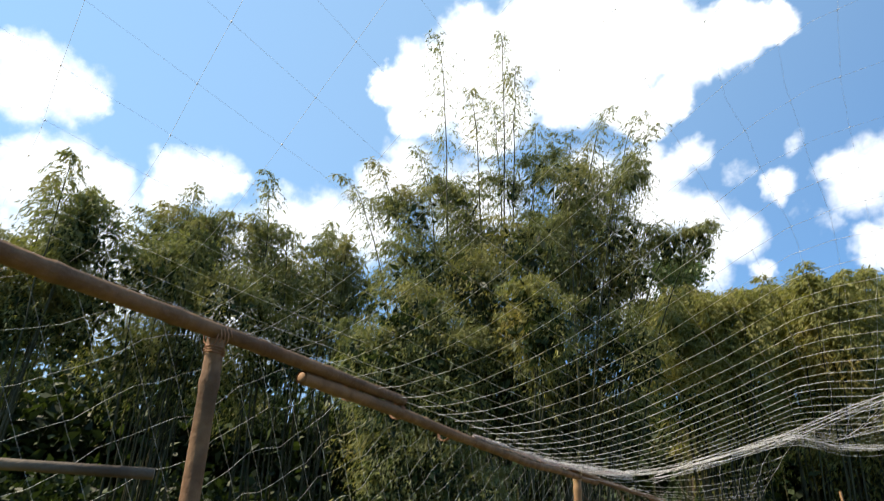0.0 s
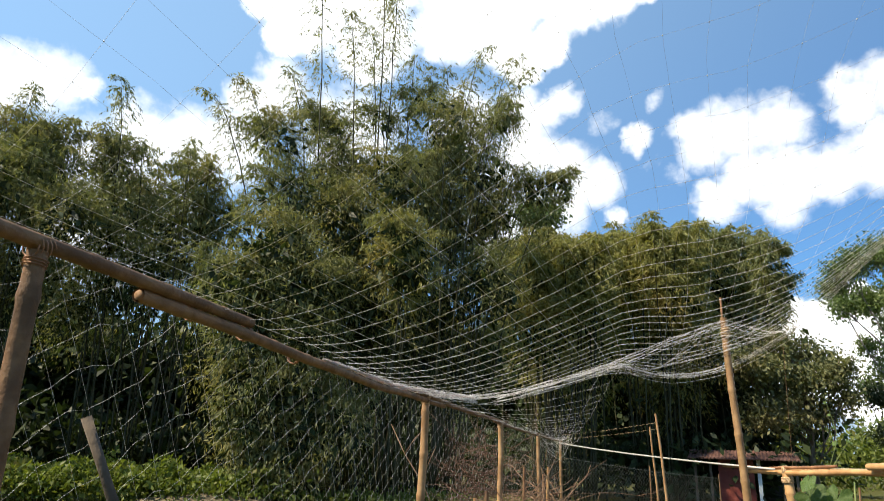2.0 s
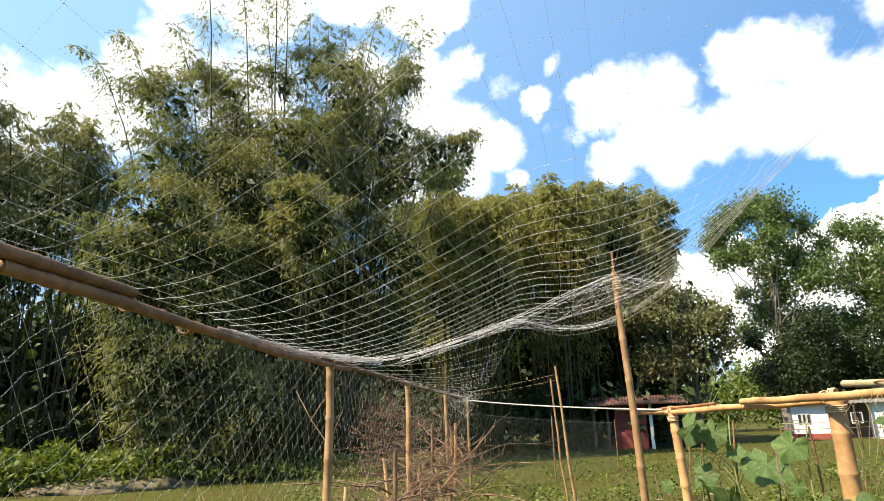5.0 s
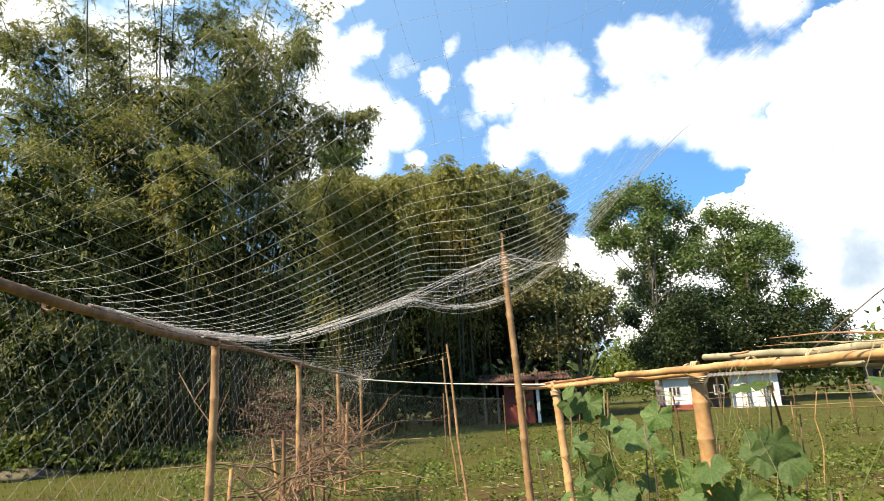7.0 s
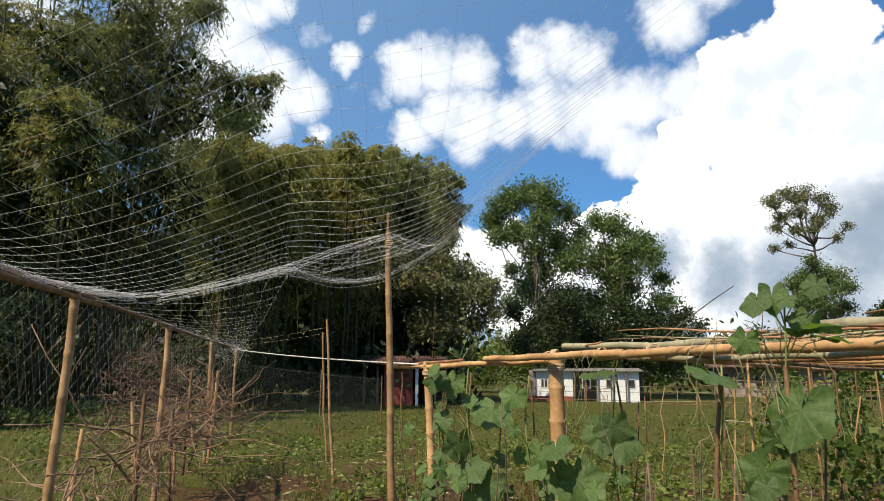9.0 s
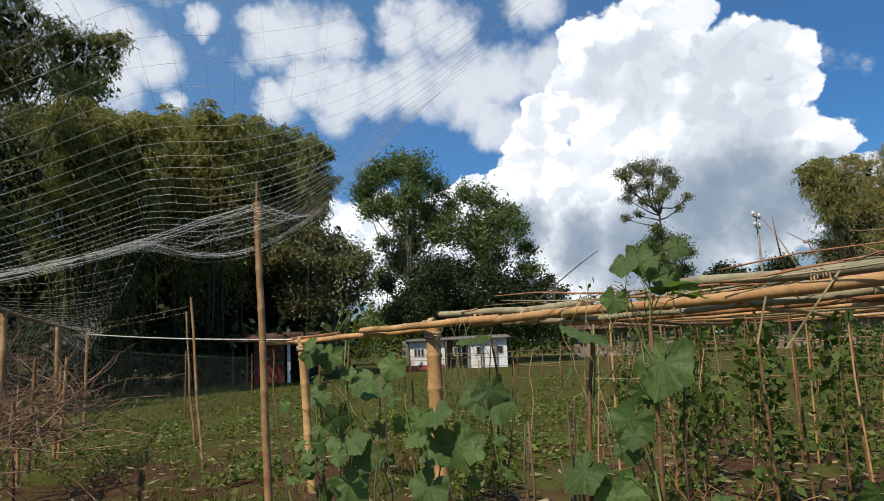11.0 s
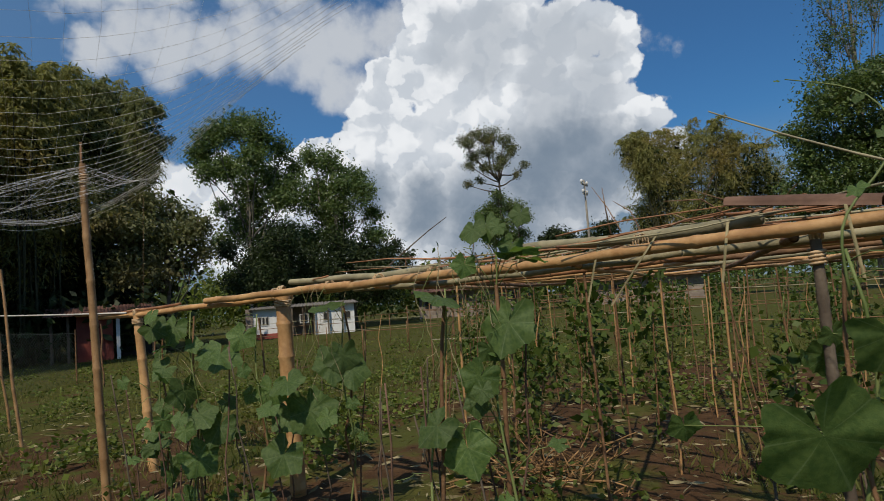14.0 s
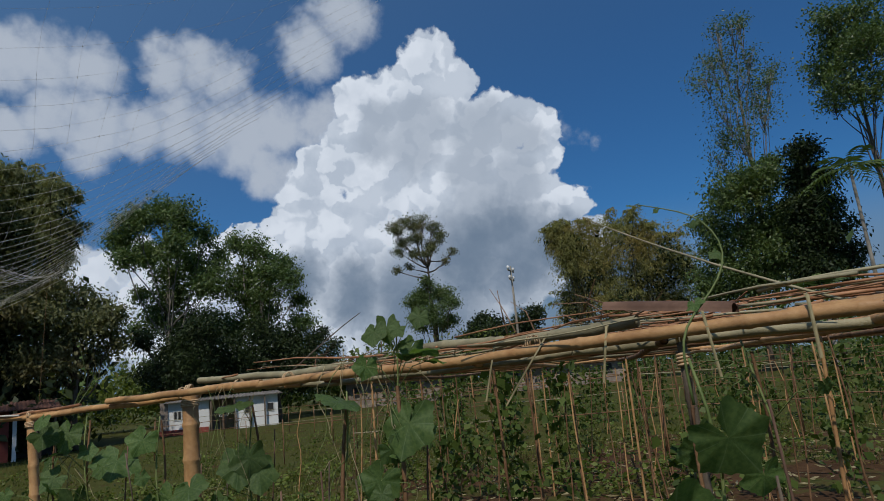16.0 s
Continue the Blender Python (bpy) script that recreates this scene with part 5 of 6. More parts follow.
    # inner posts
    for off in (1.35, 3.1, 4.8, 6.0, 7.4):
        for k in range(5):
            y = 2.3 - 1.5 * k + 0.25 * off + rng.normal(0, 0.2)
            x = 2.56 + 0.395 * y + off
            g = Geo()
            bamboo(g, bend((x, y, -0.1), (x + rng.normal(0, 0.04), y + rng.normal(0, 0.04), 1.6), 0, 4), 0.011, 0.009, 0.28, 8)
            part("post", g, TAN if (k + int(off)) % 2 else OLD, top)
    # hanging strips and lashings along the front beam
    for s, l in ((0.55, 0.10), (0.60, 0.26), (0.63, 0.28), (0.66, 0.22), (0.70, 0.24), (0.735, 0.20), (0.80, 0.12)):
        p = along(FRONT, s) + [-0.05, 0, 0.06]
        g = Geo()
        tilt = rng.normal(0, 0.35)
        w = unit(np.array([-0.4, -0.92, rng.normal(0, 0.3)])) * 0.006
        pts = [p + [0.05, 0, 0.01], p, p + [-0.01, -tilt * l * 0.5, -l * 0.5], p + [-0.015, -tilt * l, -l]]
        verts = []
        for q in pts:
            verts += [q - w, q + w, q + w + [-0.003, 0, 0], q - w + [-0.003, 0, 0]]
        g.add(verts, [(4 * i + k, 4 * i + (k + 1) % 4, 4 * i + 4 + (k + 1) % 4, 4 * i + 4 + k) for i in range(3) for k in range(4)])
        part("strip", g, STRIP, top)
    for s in (0.28, 0.36, 0.42, 0.475, 0.545, 0.62, 0.76):
        t = Geo()
        band(t, along(FRONT, s) + [0, 0, 0.03], (-0.4, -0.92, 0), 0.042, 0.04, 3, 0.004)
        part("lashing", t, TWINE, top)


trellis()


def loose_branches():
    """Dry sticks and branches thrown over the trellis."""
    rng = np.random.default_rng(82)
    top = thing("cut_branches", (0, 0, 0), "dry russet branches lying over the trellis poles", "branches")
    for i in range(150):
        s = 0.40 + 0.55 * rng.random() ** 0.8
        p = along(FRONT, s) + np.array([rng.uniform(-0.05, 1.0), rng.normal(0, 0.2), 0.05 + 0.06 * rng.random()])
        way = unit(np.array([0.4, 0.92, 0]) * rng.choice([-1, 1]) + rng.normal(0, 0.35, 3) * [1, 1, 0.08])
        l = rng.uniform(0.3, 1.1)
        pts = [p]
        for k in range(6):
            way = unit(way + rng.normal(0, 0.10, 3) * [1, 1, 0.35])
            pts.append(pts[-1] + way * l / 6)
        pts = np.array(pts)
        pts[:, 2] = np.clip(pts[:, 2], 1.615, 1.72)
        g = Geo()
        tube(g, pts, np.linspace(0.008, 0.003, 7) * rng.uniform(0.5, 1.2), 5)
        part("stick", g, RUSSET if i % 3 else GREYED, top)
    for i in range(16):
        p = along(FRONT, rng.choice([0.50, 0.62, 0.66, 0.44])) + np.array([rng.uniform(0, 0.3), rng.normal(0, 0.12), 0.10])
        way = unit(np.array([*rng.normal(0, 0.8, 2), rng.uniform(0.1, 0.7)]))
        l = rng.uniform(0.12, 0.34)
        g = Geo()
        tube(g, [p, p + way * l * 0.5 + rng.normal(0, 0.02, 3), p + way * l], [0.004, 0.003, 0.0015], 4)
        part("twig", g, TWIG, top)
    # the long stick that juts up, and a thin dark one
    g = Geo()
    bamboo(g, bend((2.44, -0.60, 1.63), (3.02, 0.27, 2.17), 0.02, 8), 0.0055, 0.003, 0.3, 8)
    part("stick", g, GREYED, top, "long pale stick that juts upward")
    g = Geo()
    tube(g, bend((4.05, 2.75, 1.66), (4.55, 2.4, 2.1), 0.0, 5, rng, 0.01), [0.007, 0.006, 0.005, 0.004, 0.003], 5)
    part("twig", g, BARK, top)


loose_branches()


# ---- gourd vines ----
def gourd_leaf_mesh(seed, n=61):
    """A broad five-lobed leaf, unit width, stalk notch at the origin, tip along +y, gently cupped."""
    rng = np.random.default_rng(seed)
    ang = np.linspace(-3.0, 3.0, n)
    lobes = 0.43 + 0.12 * (1 - np.abs(np.sin(2.5 * ang + rng.normal(0, 0.12)))) ** 1.2 + 0.014 * np.cos(19 * ang + seed) + 0.02 * np.sin(2 * ang + seed)
    lobes *= 1 + 0.08 * np.cos(ang)
    lobes *= np.minimum(1.0, 0.70 + 0.9 * (3.0 - np.abs(ang)))
    rows = []
    for k in (0.3, 0.65, 1.0):
        r = lobes * k
        x, y = r * np.sin(ang), r * np.cos(ang)
        wave = 0.035 * np.sin(4 * ang + seed) + 0.02 * np.sin(9 * ang + 2 * seed)
        z = wave * k ** 2 - (0.22 + 0.1 * math.sin(seed)) * x ** 2 - (0.30 + 0.12 * math.cos(2 * seed)) * y * np.abs(y)
        rows.append(np.stack([x, y, z], 1))
    v = np.concatenate([[[0, 0, 0]], *rows])
    f = [(0, 1 + i, 2 + i) for i in range(n - 1)]
    for k in range(2):
        f += [(1 + k * n + i, 1 + (k + 1) * n + i, 2 + (k + 1) * n + i, 2 + k * n + i) for i in range(n - 1)]
    g = Geo()
    g.add(v, [t[::-1] for t in f])
    return g.mesh("leaf")


LEAF_MESHES = [gourd_leaf_mesh(k) for k in range(8)]


def place_leaf(rng, top, at, size, face, hang=0.8):
    """A leaf on its stalk: face is the way its upper side looks; the tip hangs down."""
    z = Vector(face).normalized()
    down = Vector((rng.normal(0, 0.45), rng.normal(0, 0.45), -hang))
    y = (down - z * down.dot(z)).normalized()
    x = y.cross(z)
    m = Matrix((x, y, z)).transposed().to_4x4()
    m.translation = at
    part("leaf", LEAF_MESHES[rng.integers(0, 8)], GOURD_LEAF, top, m=m @ Matrix.Diagonal((size, size, size, 1)))


def gourd_vine(foot, height, seed, leaves, label, spread=0.3, size=0.26, stake=None, named=(), lean=(0, 0), face=None, upto=0.98):
    """A climbing vine on a stake; named leaves stand at given places (x, y, z, size), the rest about the stem."""
    rng = np.random.default_rng(seed)
    top = thing("gourd_vine", (0, 0, 0), label, "vine", "gourd vines on the trellis")
    s = np.linspace(0, 1, 12)
    stem = np.stack([foot[0] + lean[0] * s + 0.04 * np.sin(9 * s + seed), foot[1] + lean[1] * s + 0.04 * np.cos(8 * s + seed), height * s], 1)
    g = Geo()
    tube(g, stem, np.linspace(0.008, 0.004, 12), 6)
    part("stem", g, STEM, top)
    if stake:
        g = Geo()
        bamboo(g, bend((foot[0] + 0.02, foot[1], -0.1), (foot[0] + lean[0] + 0.02, foot[1] + lean[1], min(1.5, height * 0.98)), 0, 6, rng, 0.02), stake * 0.8, stake * 0.5, 0.25, 8)
        part("stake", g, OLD, top)
        for k in range(4):
            a = (foot[0] + rng.normal(0.08, 0.14), foot[1] + rng.normal(0, 0.16), -0.05)
            g = Geo()
            tube(g, bend(a, (a[0] + rng.normal(0, 0.08), a[1] + rng.normal(0, 0.08), rng.uniform(0.7, 1.4)), 0, 6, rng, 0.012), np.linspace(0.007, 0.004, 6), 5)
            part("cane", g, BARK if k % 2 else BROWN_TWIG, top)
    spots = [(Vector(p[:3]), p[3], p[4] if len(p) > 4 else 0.4) for p in named]
    for i in range(leaves):
        k = along(stem, 0.1 + (upto - 0.1) * rng.random())
        spots.append((Vector(k) + Vector((rng.normal(-0.05, spread * 0.7), rng.normal(0, spread), rng.normal(0, 0.08))), size * rng.uniform(0.55, 1.1), None))
    for at, width, lift in spots:
        open_way = Vector((-at.x, -at.y, 0)).normalized() * (1.0 if lift is None or lift < 1 else 0.25)
        if lift is not None and not face:
            look_way = open_way + Vector((rng.normal(-0.1, 0.36), rng.normal(0, 0.36), lift + rng.normal(0, 0.25)))
        else:
            look_way = Vector(face) if face else open_way + Vector((rng.normal(-0.2, 0.6), rng.normal(0, 0.6), rng.uniform(0.1, 1.3)))
        place_leaf(rng, top, at, width, look_way)
        root = Vector(along(stem, min(0.98, max(0.05, (at.z - 0.12) / height))))
        g = Geo()
        mid = (root + at) / 2 + Vector((0, 0, 0.04))
        tube(g, [root, mid, at], [0.003, 0.0024, 0.002], 4)
        part("stalk", g, STEM, top)
    # tendrils
    for i in range(3):
        k = along(stem, rng.uniform(0.4, 1.0))
        t = np.linspace(0, 1, 18)
        curl = k + np.stack([-0.10 * t + 0.03 * t * np.sin(14 * t), 0.12 * t * rng.choice([-1, 1]) + 0.03 * t * np.cos(14 * t), 0.10 * t - 0.12 * t ** 2], 1)
        g = Geo()
        tube(g, curl, 0.0016, 4)
        part("tendril", g, STEM, top)
    return top


gourd_vine((3.0, 3.84), 1.45, 119, 24, "gourd vine with many mid-sized leaves by the corner post", 0.15, 0.15, 0.01)
gourd_vine((3.10, 3.65), 1.5, 111, 13, "gourd vine with large green lobed leaves on a stake", 0.2, 0.15, 0.012, named=(
    (2.85, 3.73, 1.41, 0.19), (2.96, 3.65, 1.40, 0.19), (3.17, 3.47, 1.20, 0.31), (3.06, 3.57, 0.82, 0.24), (3.15, 3.49, 0.72, 0.25), (3.04, 3.58, 0.54, 0.27), (2.99, 3.63, 0.98, 0.24)))
gourd_vine((3.40, 3.35), 1.45, 112, 9, "gourd vine with large green lobed leaves on a stake", 0.16, 0.15, 0.012, upto=0.7, named=(
    (3.49, 3.16, 0.76, 0.31), (3.28, 3.37, 1.31, 0.20), (3.40, 3.25, 0.92, 0.24), (3.37, 3.14, 0.50, 0.30)))
gourd_vine((3.76, 2.88), 1.5, 113, 8, "gourd vine with large green lobed leaves beside a thick post", 0.15, 0.15, 0.014, upto=0.62, named=(
    (3.61, 2.87, 1.08, 0.28), (3.69, 2.77, 1.02, 0.26), (3.40, 3.10, 0.98, 0.26, 1.4), (3.60, 2.88, 1.46, 0.24, 1.6), (3.50, 3.00, 0.77, 0.36), (3.65, 2.81, 1.12, 0.25)))
gourd_vine((2.70, 1.20), 1.72, 114, 16, "gourd vine with broad leaves climbing a dark stake", 0.11, 0.12, 0.018, named=(
    (2.69, 1.14, 1.33, 0.27), (2.63, 1.27, 1.10, 0.19), (2.59, 1.34, 0.80, 0.24), (2.72, 1.08, 1.64, 0.20, 2.0), (2.66, 1.20, 1.77, 0.14), (2.63, 1.25, 1.75, 0.13, 0.9), (2.72, 1.11, 1.67, 0.12), (2.62, 1.30, 1.60, 0.12), (2.70, 1.02, 1.60, 0.15, 1.2)))
gourd_vine((2.53, 1.54), 1.5, 115, 1, "gourd vine on a slanting stake", 0.14, 0.18, 0.016, lean=(0.12, -0.1), named=((2.53, 1.45, 0.90, 0.20), (2.55, 1.41, 1.46, 0.22, 1.6)))
gourd_vine((1.92, -0.10), 1.5, 116, 0, "gourd vine with two very large dark leaves", 0.1, 0.2, 0.01, face=(-0.8, -0.25, -0.25), named=((1.79, -0.01, 1.07, 0.32), (1.78, -0.17, 1.30, 0.21)))
gourd_vine((2.78, -0.30), 1.55, 117, 8, "gourd vine with leaves in the trellis shade", 0.2, 0.12, 0.012, face=(-0.7, -0.3, -0.2), named=((2.63, -0.26, 1.07, 0.16), (2.63, -0.25, 0.90, 0.17), (2.64, -0.05, 1.16, 0.15), (2.59, 0.43, 0.92, 0.13)))
gourd_vine((2.7, -1.0), 1.55, 118, 10, "gourd vine with leaves in the trellis shade", 0.2, 0.12, 0.012, face=(-0.7, -0.3, -0.2))


# dry strands of old vine hanging from the beam
def dry_vine(at, seed, count, label):
    rng = np.random.default_rng(seed)
    top = thing("dry_vine", (0, 0, 0), label, "vine", "dry vines")
    for k in range(count):
        a = np.array(at) + rng.normal(0, [0.06, 0.10, 0.03])
        b = a + [rng.normal(0, 0.10), rng.normal(0, 0.14), -rng.uniform(0.3, 1.0)]
        g = Geo()
        tube(g, smooth(bend(a, b, rng.normal(0, 0.06), 12, rng, 0.06), 2), 0.0018, 4)
        part("strand", g, STRIP if k % 3 else STEM, top)


dry_vine((2.72, 1.36, 1.66), 120, 18, "tangle of dry yellow vine strands hanging from the beam")
dry_vine((3.62, 2.95, 1.60), 121, 8, "few dry vine strands hanging beside a thick post")
dry_vine((3.05, 3.75, 1.25), 122, 8, "few dry vine strands among the gourd leaves")


# climbing shoots above the poles
def shoot(points, seed, label):
    rng = np.random.default_rng(seed)
    top = thing("vine_shoot", (0, 0, 0), label, "vine")
    p = smooth(along(np.array(points), np.linspace(0, 1, 20)), 3)
    g = Geo()
    tube(g, p, np.linspace(0.004, 0.0015, 20), 6)
    part("stem", g, STEM, top)
    for k in (7, 11, 14, 17, 19):
        face = Vector((rng.normal(-0.5, 0.4), rng.normal(0, 0.5), 0.6))
        place_leaf(rng, top, Vector(p[k]) + Vector((0, 0.02, 0.0)), 0.075 - 0.003 * k, face)


shoot([(1.84, -0.10, 1.38), (1.85, -0.09, 1.57), (1.91, -0.20, 1.68), (1.93, -0.25, 1.76), (1.95, -0.24, 1.82), (1.99, -0.19, 1.91), (2.03, -0.02, 1.98)], 91, "pale green vine shoot curling above the trellis")
shoot([(4.2, 5.2, 1.56), (4.3, 5.15, 1.85), (4.25, 5.2, 2.2)], 92, "upright green vine shoots above the trellis corner")
shoot([(4.3, 5.3, 1.56), (4.4, 5.2, 1.78), (4.5, 4.9, 2.0), (4.55, 4.7, 1.96)], 93, "upright green vine shoots above the trellis corner")


# ---- bean rows behind ----
def bean_stake_mesh(seed):
    rng = np.random.default_rng(seed)
    g = Geo()
    h = rng.uniform(1.25, 1.65)
    bamboo(g, bend((0, 0, -0.1), (rng.normal(0, 0.06), rng.normal(0, 0.06), h), 0, 5, rng, 0.015), 0.009, 0.006, 0.22, 6)
    return g.mesh("bean_stake")


def bean_vine_mesh(seed, leaves=170, height=1.45, spread=0.10):
    rng = np.random.default_rng(seed)
    z = height * rng.random(leaves) ** 0.8
    q = np.stack([rng.normal(0, spread, leaves), rng.normal(0, spread, leaves), z], 1)
    size = rng.uniform(0.06, 0.125, leaves)
    return quads_mesh("foliage", kites(q, rng.normal(0, 1, q.shape) + [-0.4, 0, -0.6], size, size * 0.72, rng))


def bean_rows():
    rng = np.random.default_rng(95)
    stakes = [bean_stake_mesh(k) for k in range(8)]
    vines = [bean_vine_mesh(k, (130, 190, 230, 120)[k % 4], (1.4, 1.62, 1.5, 1.0)[k % 4]) for k in range(8)]
    stems = []
    for k in range(4):
        g = Geo()
        u = np.linspace(0, 1, 18)
        tube(g, np.stack([0.022 * np.cos(13 * u + k), 0.022 * np.sin(13 * u + k), 1.3 * u], 1), 0.004, 5)
        stems.append(g.mesh("stem"))
    spots = [(8.45, 5.88), (5.65, 1.64), (5.31, 0.95), (8.35, 0.78), (6.2, 2.47), (6.08, 1.94)]
    for row in range(13):
        x0 = 5.0 + row * 1.25
        for k in range(10):
            y = 3.0 + 0.55 * row - k * (1.0 + 0.04 * row) + rng.normal(0, 0.12)
            spots.append((x0 + 0.12 * y + rng.normal(0, 0.12), y))
    for i, (x, y) in enumerate(spots):
        me = stakes[rng.integers(0, 8)]
        a = thing("bean_stake", (x, y, 0), "thin dry bamboo stake in a bean row", "stake", "bean stakes")
        a.rotation_euler = (rng.normal(0, 0.04), rng.normal(0, 0.04), rng.random() * 6)
        part("stake", me, OLD if i % 3 else TAN, a)
        if i > 5 and rng.random() < (0.3 if x < 8 else 0.66) or i in (1, 4):
            b = thing("bean_plant", (x, y, 0), "green climbing bean plant twined round a stake", "bean plant", "bean plants")
            b.rotation_euler = (0, 0, rng.random() * 6)
            part("foliage", vines[rng.integers(0, 8)], BEAN_LEAF, b)
            part("stem", stems[rng.integers(0, 4)], STEM, b)
    # slanted loose sticks among the stakes
    for i in range(9):
        x, y = rng.uniform(5.6, 8.5), rng.uniform(-2.5, 2.5)
        g = Geo()
        bamboo(g, bend((0, 0, 0.0), (rng.normal(0, 0.35), rng.normal(0, 0.5), rng.uniform(0.5, 1.1)), 0, 4, rng, 0.01), 0.006, 0.003, 0.2, 6)
        s = tagged(part("loose_stick", g, OLD), "slanting dry stick among the bean stakes", "stick", "loose sticks")
        s.location = (x, y, 0)
    # low fences of horizontal poles across the field
    for d, z, az in ((11.5, 0.75, 60.0), (13.2, 1.25, 62.0), (15.5, 0.85, 54.0), (17.4, 1.35, 60.0), (19.2, 1.2, 58.0), (21.5, 0.7, 44.0), (24.0, 0.9, 44.0), (29.0, 1.0, 44.0)):
        top = thing("pole_fence", (0, 0, 0), "low fence of horizontal bamboo poles on stakes", "fence", "pole fences")
        while az < 104:
            step = 2.6 / d * 57.3
            a, b = polar(az, d), polar(az + step, d)
            g = Geo()
            bamboo(g, bend((*a, z + rng.normal(0, 0.02)), (*b, z + rng.normal(0, 0.02)), 0.02, 4), 0.011, 0.009, 0.4, 6)
            part("pole", g, GREYED if rng.random() < 0.3 else OLD, top)
            g = Geo()
            tube(g, [(*a, -0.1), (a[0], a[1], z + 0.15)], [0.016, 0.013], 6)
            part("post", g, OLD, top)
            az += step


bean_rows()


# ---- weeds, grass and litter ----
def ground_cover():
    rng = np.random.default_rng(97)

    def scatter(n, near, far, az0, az1, power=1.0):
        d = near + (far - near) * rng.random(n) ** power
        a = np.radians(rng.uniform(az0, az1, n))
        return np.stack([d * np.sin(a), d * np.cos(a), np.zeros(n)], 1)

    # grass blades, in tufts
    tufts = np.concatenate([scatter(11000, 5, 34, -25, 75, 1.1), scatter(4500, 4, 16, 40, 112, 1.0)])
    keep = np.array([noise.noise((x * 0.45, y * 0.45, 7)) > -0.25 + 0.38 * (math.hypot(x - 7, y) < 6) for x, y, _ in tufts])
    tufts = tufts[keep]
    n = 5
    q = np.repeat(tufts, n, 0) + rng.normal(0, 0.07, (len(tufts) * n, 3)) * [1, 1, 0]
    m = len(q)
    size = rng.uniform(0.05, 0.17, m)
    tagged(part("grass", quads_mesh("grass", kites(q, rng.normal(0, 0.45, q.shape) + [0, 0, 1], size, 0.010 + 0.006 * rng.random(m), rng)), GRASS_BLADE), "short green grass over the open field", "grass", kind="stuff")
    # broad-leaved weeds
    spots = np.concatenate([scatter(2300, 6, 24, 5, 108, 1.1), scatter(700, 4.5, 12, 20, 80, 1.0)])
    spots = spots[[noise.noise((x * 0.5, y * 0.5, 2)) > (0.34 if math.hypot(x - 4.0, y - 7.4) < 2.6 or math.hypot(x - 5.6, y + 0.3) < 2.2 else 0.0) for x, y, _ in spots]]
    n = 16
    tall = np.repeat(rng.uniform(0.08, 0.36, len(spots)), n)
    q = np.repeat(spots, n, 0) + rng.normal(0, 0.11, (len(spots) * n, 3)) * [1, 1, 0]
    q[:, 2] = tall * rng.random(len(q)) ** 0.6
    size = rng.uniform(0.045, 0.10, len(q))
    tagged(part("weeds", quads_mesh("weeds", kites(q, rng.normal(0, 1, q.shape) * [1, 1, 0.35] + [0, 0, 0.25], size, size * 0.6, rng)), WEED_LEAF), "leafy green weeds between the rows", "weeds", kind="stuff")
    # dry litter
    q = scatter(3200, 4.0, 14, 18, 110, 0.9)
    q[:, 2] = 0.035
    size = rng.uniform(0.05, 0.2, len(q))
    tagged(part("litter", quads_mesh("litter", kites(q, rng.normal(0, 1, q.shape) * [1, 1, 0.12], size, size * 0.16, rng)), STRIP), "dry leaves and bamboo chips on the soil", "litter", kind="stuff")


ground_cover()
brush("cut_stalks", "small heap of dry orange stalks on the soil", 98, np.array([(4.89, 2.21, 0.0), (4.86, 1.56, 0.0)]), 90, 0.5, 0.10, STALK)


# ---- huts and houses far off ----
def box(geo, lo, hi):
    (x0, y0, z0), (x1, y1, z1) = lo, hi
    geo.add([(x0, y0, z0), (x1, y0, z0), (x1, y1, z0), (x0, y1, z0), (x0, y0, z1), (x1, y0, z1), (x1, y1, z1), (x0, y1, z1)],
            [(3, 2, 1, 0), (4, 5, 6, 7), (0, 1, 5, 4), (1, 2, 6, 5), (2, 3, 7, 6), (3, 0, 4, 7)])


def flat_part(name, boxes, material, parent, label=""):
    g = Geo()
    for lo, hi in boxes:
        box(g, lo, hi)
    return part(name, g.mesh(name, smooth=False), material, parent, label)


def gable(parent, x0, x1, y0, y1, eave, ridge, material):
    """A roof of corrugated sheet, folded at its ridge, with a thickness."""
    n, t = 60, 0.05
    verts = []
    for drop in (0.0, t):
        for k in range(n + 1):
            x, up = x0 + (x1 - x0) * k / n, 0.035 * (k % 2) - drop
            verts += [(x, y0, eave + up), (x, (y0 + y1) / 2, ridge + up), (x, y1, eave + up)]
    o, faces = 3 * (n + 1), []
    for k in range(n):
        for r in range(2):
            a = 3 * k + r
            faces += [(a, a + 3, a + 4, a + 1), (o + a + 1, o + a + 4, o + a + 3, o + a)]
        for r in (0, 2):
            a = 3 * k + r
            faces.append((a, o + a, o + a + 3, a + 3))
    for a in (0, 3 * n):
        faces += [(a, a + 1, o + a + 1, o + a), (a + 1, a + 2, o + a + 2, o + a + 1)]
    g = Geo()
    g.add(verts, faces)
    part("roof", g.mesh("roof", smooth=False), material, parent)


def facing(name, az, d, label, category):
    """A building whose front (local -y) looks at the field."""
    top = thing(name, (*polar(az, d), 0), label, category)
    top.rotation_euler = (0, 0, -radians(az))
    return top


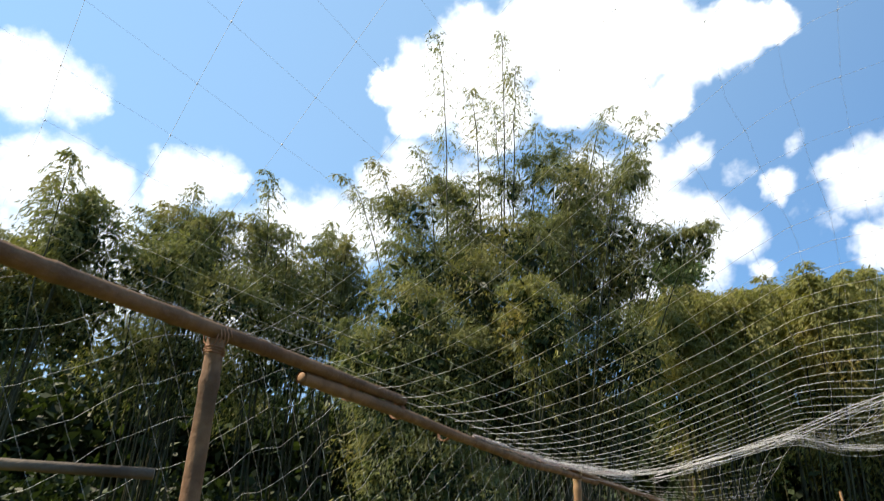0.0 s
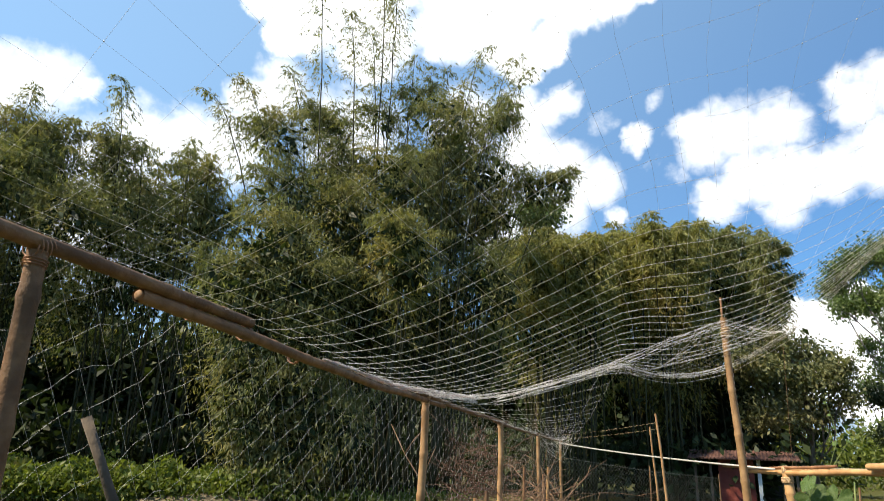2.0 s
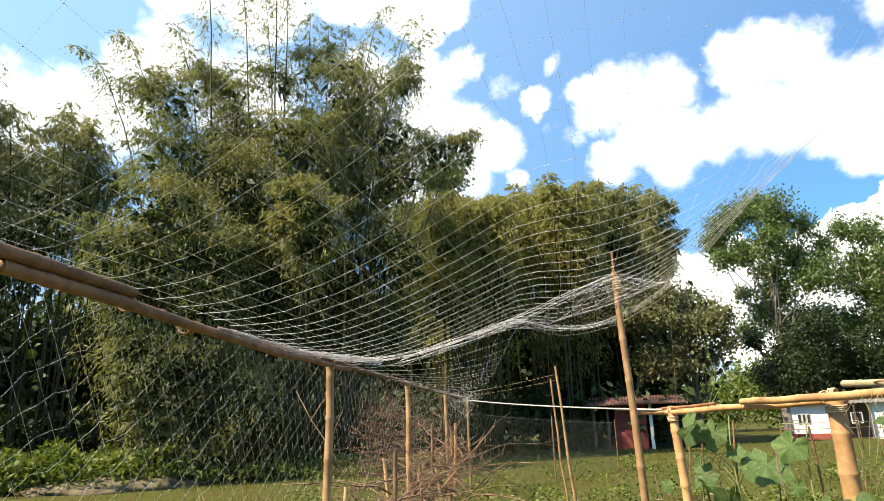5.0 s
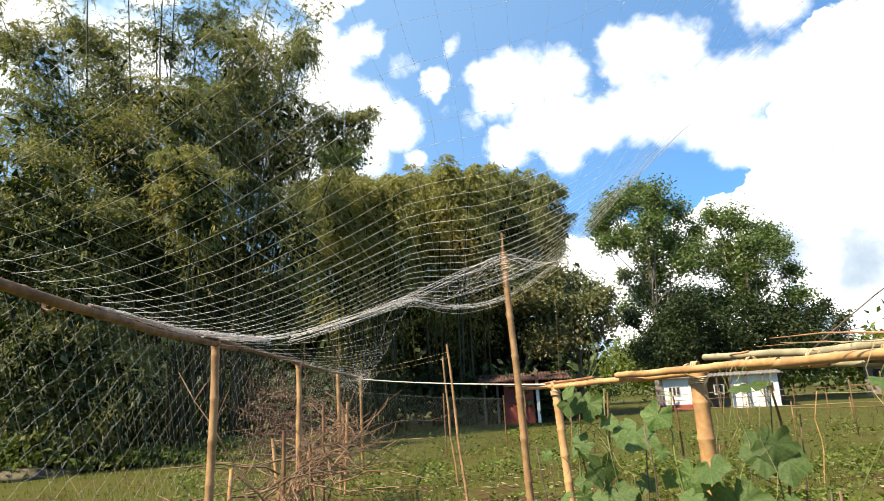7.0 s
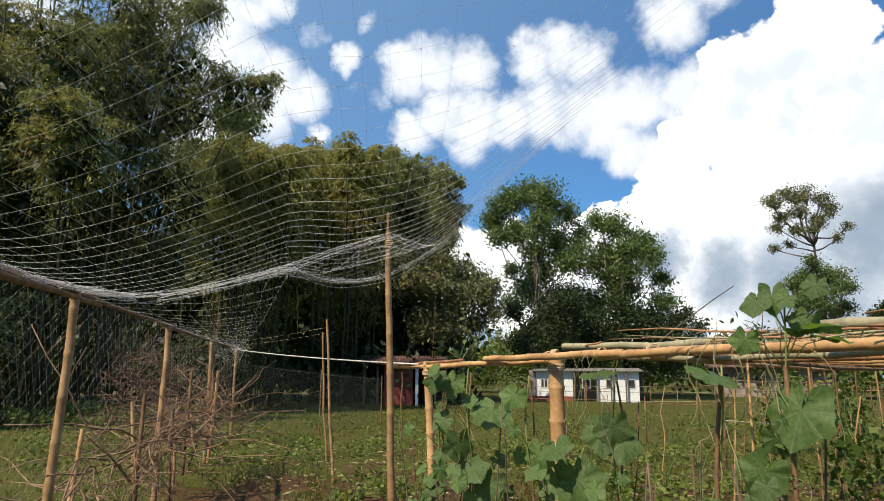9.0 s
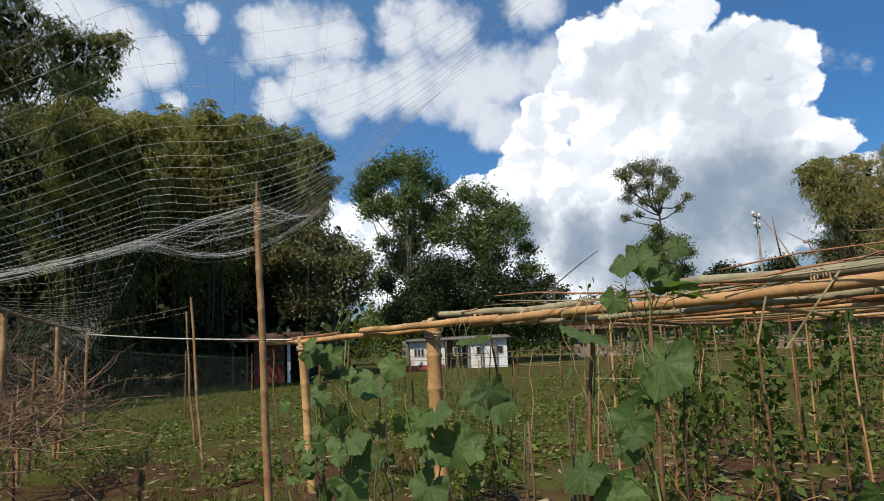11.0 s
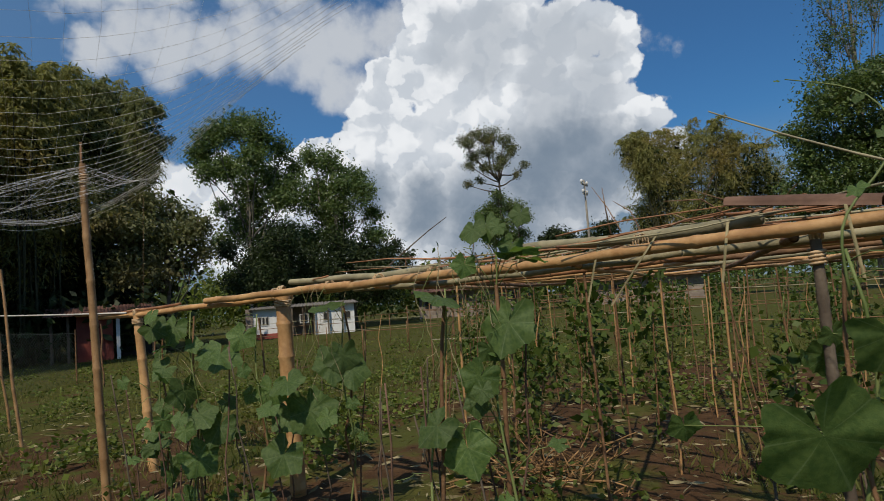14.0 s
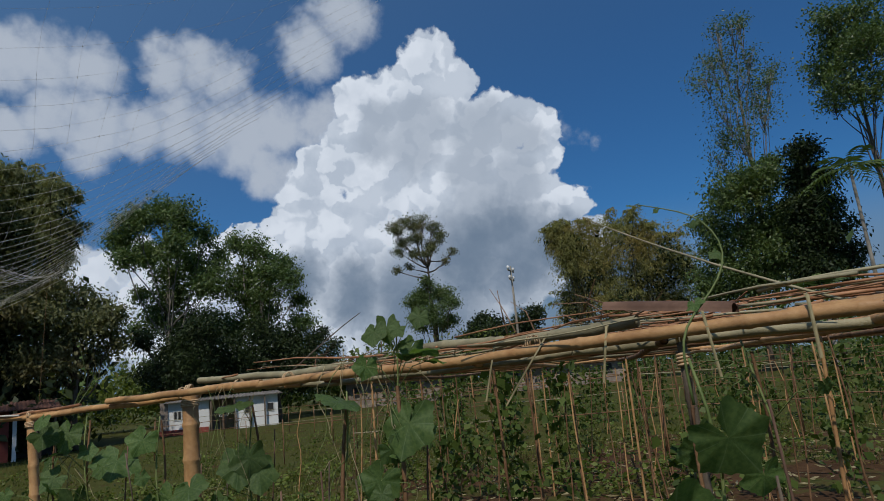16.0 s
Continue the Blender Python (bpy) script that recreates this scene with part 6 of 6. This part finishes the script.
def hut():
    top = facing("hut", 33.2, 31, "small red hut with a rusty roof and open lean-to", "hut")
    flat_part("wall", [((-0.75, 0, 0), (0.6, 2.4, 2.0))], RED_WALL, top)
    flat_part("door", [((-0.35, -0.04, 0.05), (0.25, 0.0, 1.75))], RED_WALL, top)
    flat_part("pillar", [((0.72, -0.1, 0), (0.86, 0.05, 1.95))], WHITE_WALL, top)
    for x in (-1.7, -1.1, 1.6, 2.1):
        flat_part("pillar", [((x, -0.1, 0), (x + 0.1, 0.0, 1.95))], BARK, top)
    # Near-black panel: the lean-to's inner shade put into its colour.
    flat_part("back_wall", [((0.9, 2.3, 0), (2.2, 2.4, 1.7))], DARK, top)
    gable(top, -1.9, 2.3, -0.6, 3.0, 1.95, 2.3, RUST_ROOF)


def white_house():
    top = facing("house", 48.5, 38, "long white-walled house with a shaded porch and grey roof", "house")
    flat_part("wall", [((-2.8, 0, 0), (-2.4, 5, 1.72))], DUSTY_WALL, top, "stained end wall")
    flat_part("wall", [((-2.4, 0.05, 0), (-0.35, 5, 1.72))], WHITE_WALL, top)
    flat_part("wall", [((1.0, 0.05, 0), (3.25, 5, 1.72))], WHITE_WALL, top)
    # Porch recess: its shade is put in with the darker wall colour.
    flat_part("back_wall", [((-0.35, 1.6, 0), (1.0, 1.7, 1.72))], DUSTY_WALL, top)
    flat_part("plinth", [((-2.82, -0.03, 0), (-0.4, 0.05, 0.28))], RED_WALL, top)
    for x in (-0.3, 0.3, 0.9, 1.7, 2.5):
        flat_part("pillar", [((x, -0.2, 0), (x + 0.08, -0.12, 1.68))], BARK, top)
    for x, w in ((-2.1, 0.12), (-1.9, 0.12), (-1.7, 0.12), (0.2, 0.4), (1.5, 0.24), (2.7, 0.3)):
        hole = flat_part("window", [((x, 0.02, 0.78), (x + w, 0.06, 1.2))], DARK, top)
        flat_part("frame", [((x - 0.05, 0.03, 0.72), (x + w + 0.05, 0.048, 1.25))], GREY_PAINT, hole)
    gable(top, -2.6, 3.5, -0.25, 5.4, 1.70, 1.86, GREY_ROOF)


def far_house(az, d, w, roof, label):
    top = facing("house", az, d, label, "house")
    flat_part("wall", [((-w, 0, 0), (w, 4, 2.2))], DUSTY_WALL, top)
    for k in range(4):
        x = -w + 0.5 + k * (2 * w - 1) / 3.5
        flat_part("window", [((x, -0.03, 0.8), (x + 0.5, 0.01, 1.6))], DARK, top)
    gable(top, -w - 0.5, w + 0.5, -0.8, 4.8, 2.1, 3.0, roof)


hut()
white_house()
far_house(64, 52, 4.5, RUST_ROOF, "low grey house with a rusty roof beyond the field")
far_house(78, 56, 5.0, GREY_ROOF, "low grey house with a metal roof beyond the field")


def power_pole():
    top = thing("power_pole", (*polar(74.3, 62), 0), "grey concrete power pole with lamps and insulators", "power pole")
    g = Geo()
    tube(g, [(0, 0, 0), (0, 0, 6.0), (0, 0, 11.6)], [0.15, 0.12, 0.08], 10)
    part("shaft", g, PALE_BARK, top)
    for z, w in ((11.1, 1.0), (10.2, 0.7)):
        g = Geo()
        box(g, (-w, -0.05, z), (w, 0.05, z + 0.1))
        part("crossarm", g.mesh("crossarm", smooth=False), PALE_BARK, top)
    for x, z in ((-0.6, 10.3), (0.6, 10.3), (-0.85, 11.2), (0.85, 11.2)):
        g = Geo()
        tube(g, [(x, 0, z), (x, 0, z + 0.15), (x, 0, z + 0.3), (x, 0, z + 0.38)], [0.05, 0.14, 0.14, 0.05], 8)
        part("insulator", g, WHITE_WALL, top)


power_pole()


# ---- a broken branch stuck in the ground by the net ----
def bent_branch(points, r0, r1, label):
    g = Geo()
    p = smooth(along(np.array(points), np.linspace(0, 1, 16)), 2)
    tube(g, p, np.linspace(r0, r1, 16) * (1 + 0.12 * np.sin(np.arange(16) * 2.1)), 7)
    tagged(part("broken_branch", g, BARK), label, "branch", "branches by the net")


bent_branch([(-0.12, 1.5, -0.05), (-0.22, 1.5, 0.9), (-0.33, 1.46, 1.3), (-0.47, 1.42, 1.6)], 0.014, 0.010, "crooked brown branch with a splintered pale tip")
bent_branch([(-1.6, 0.7, -0.05), (-1.4, 0.75, 1.2), (-1.1, 0.8, 1.62), (-0.5, 0.98, 1.62)], 0.014, 0.008, "bent brown branch standing by the net")
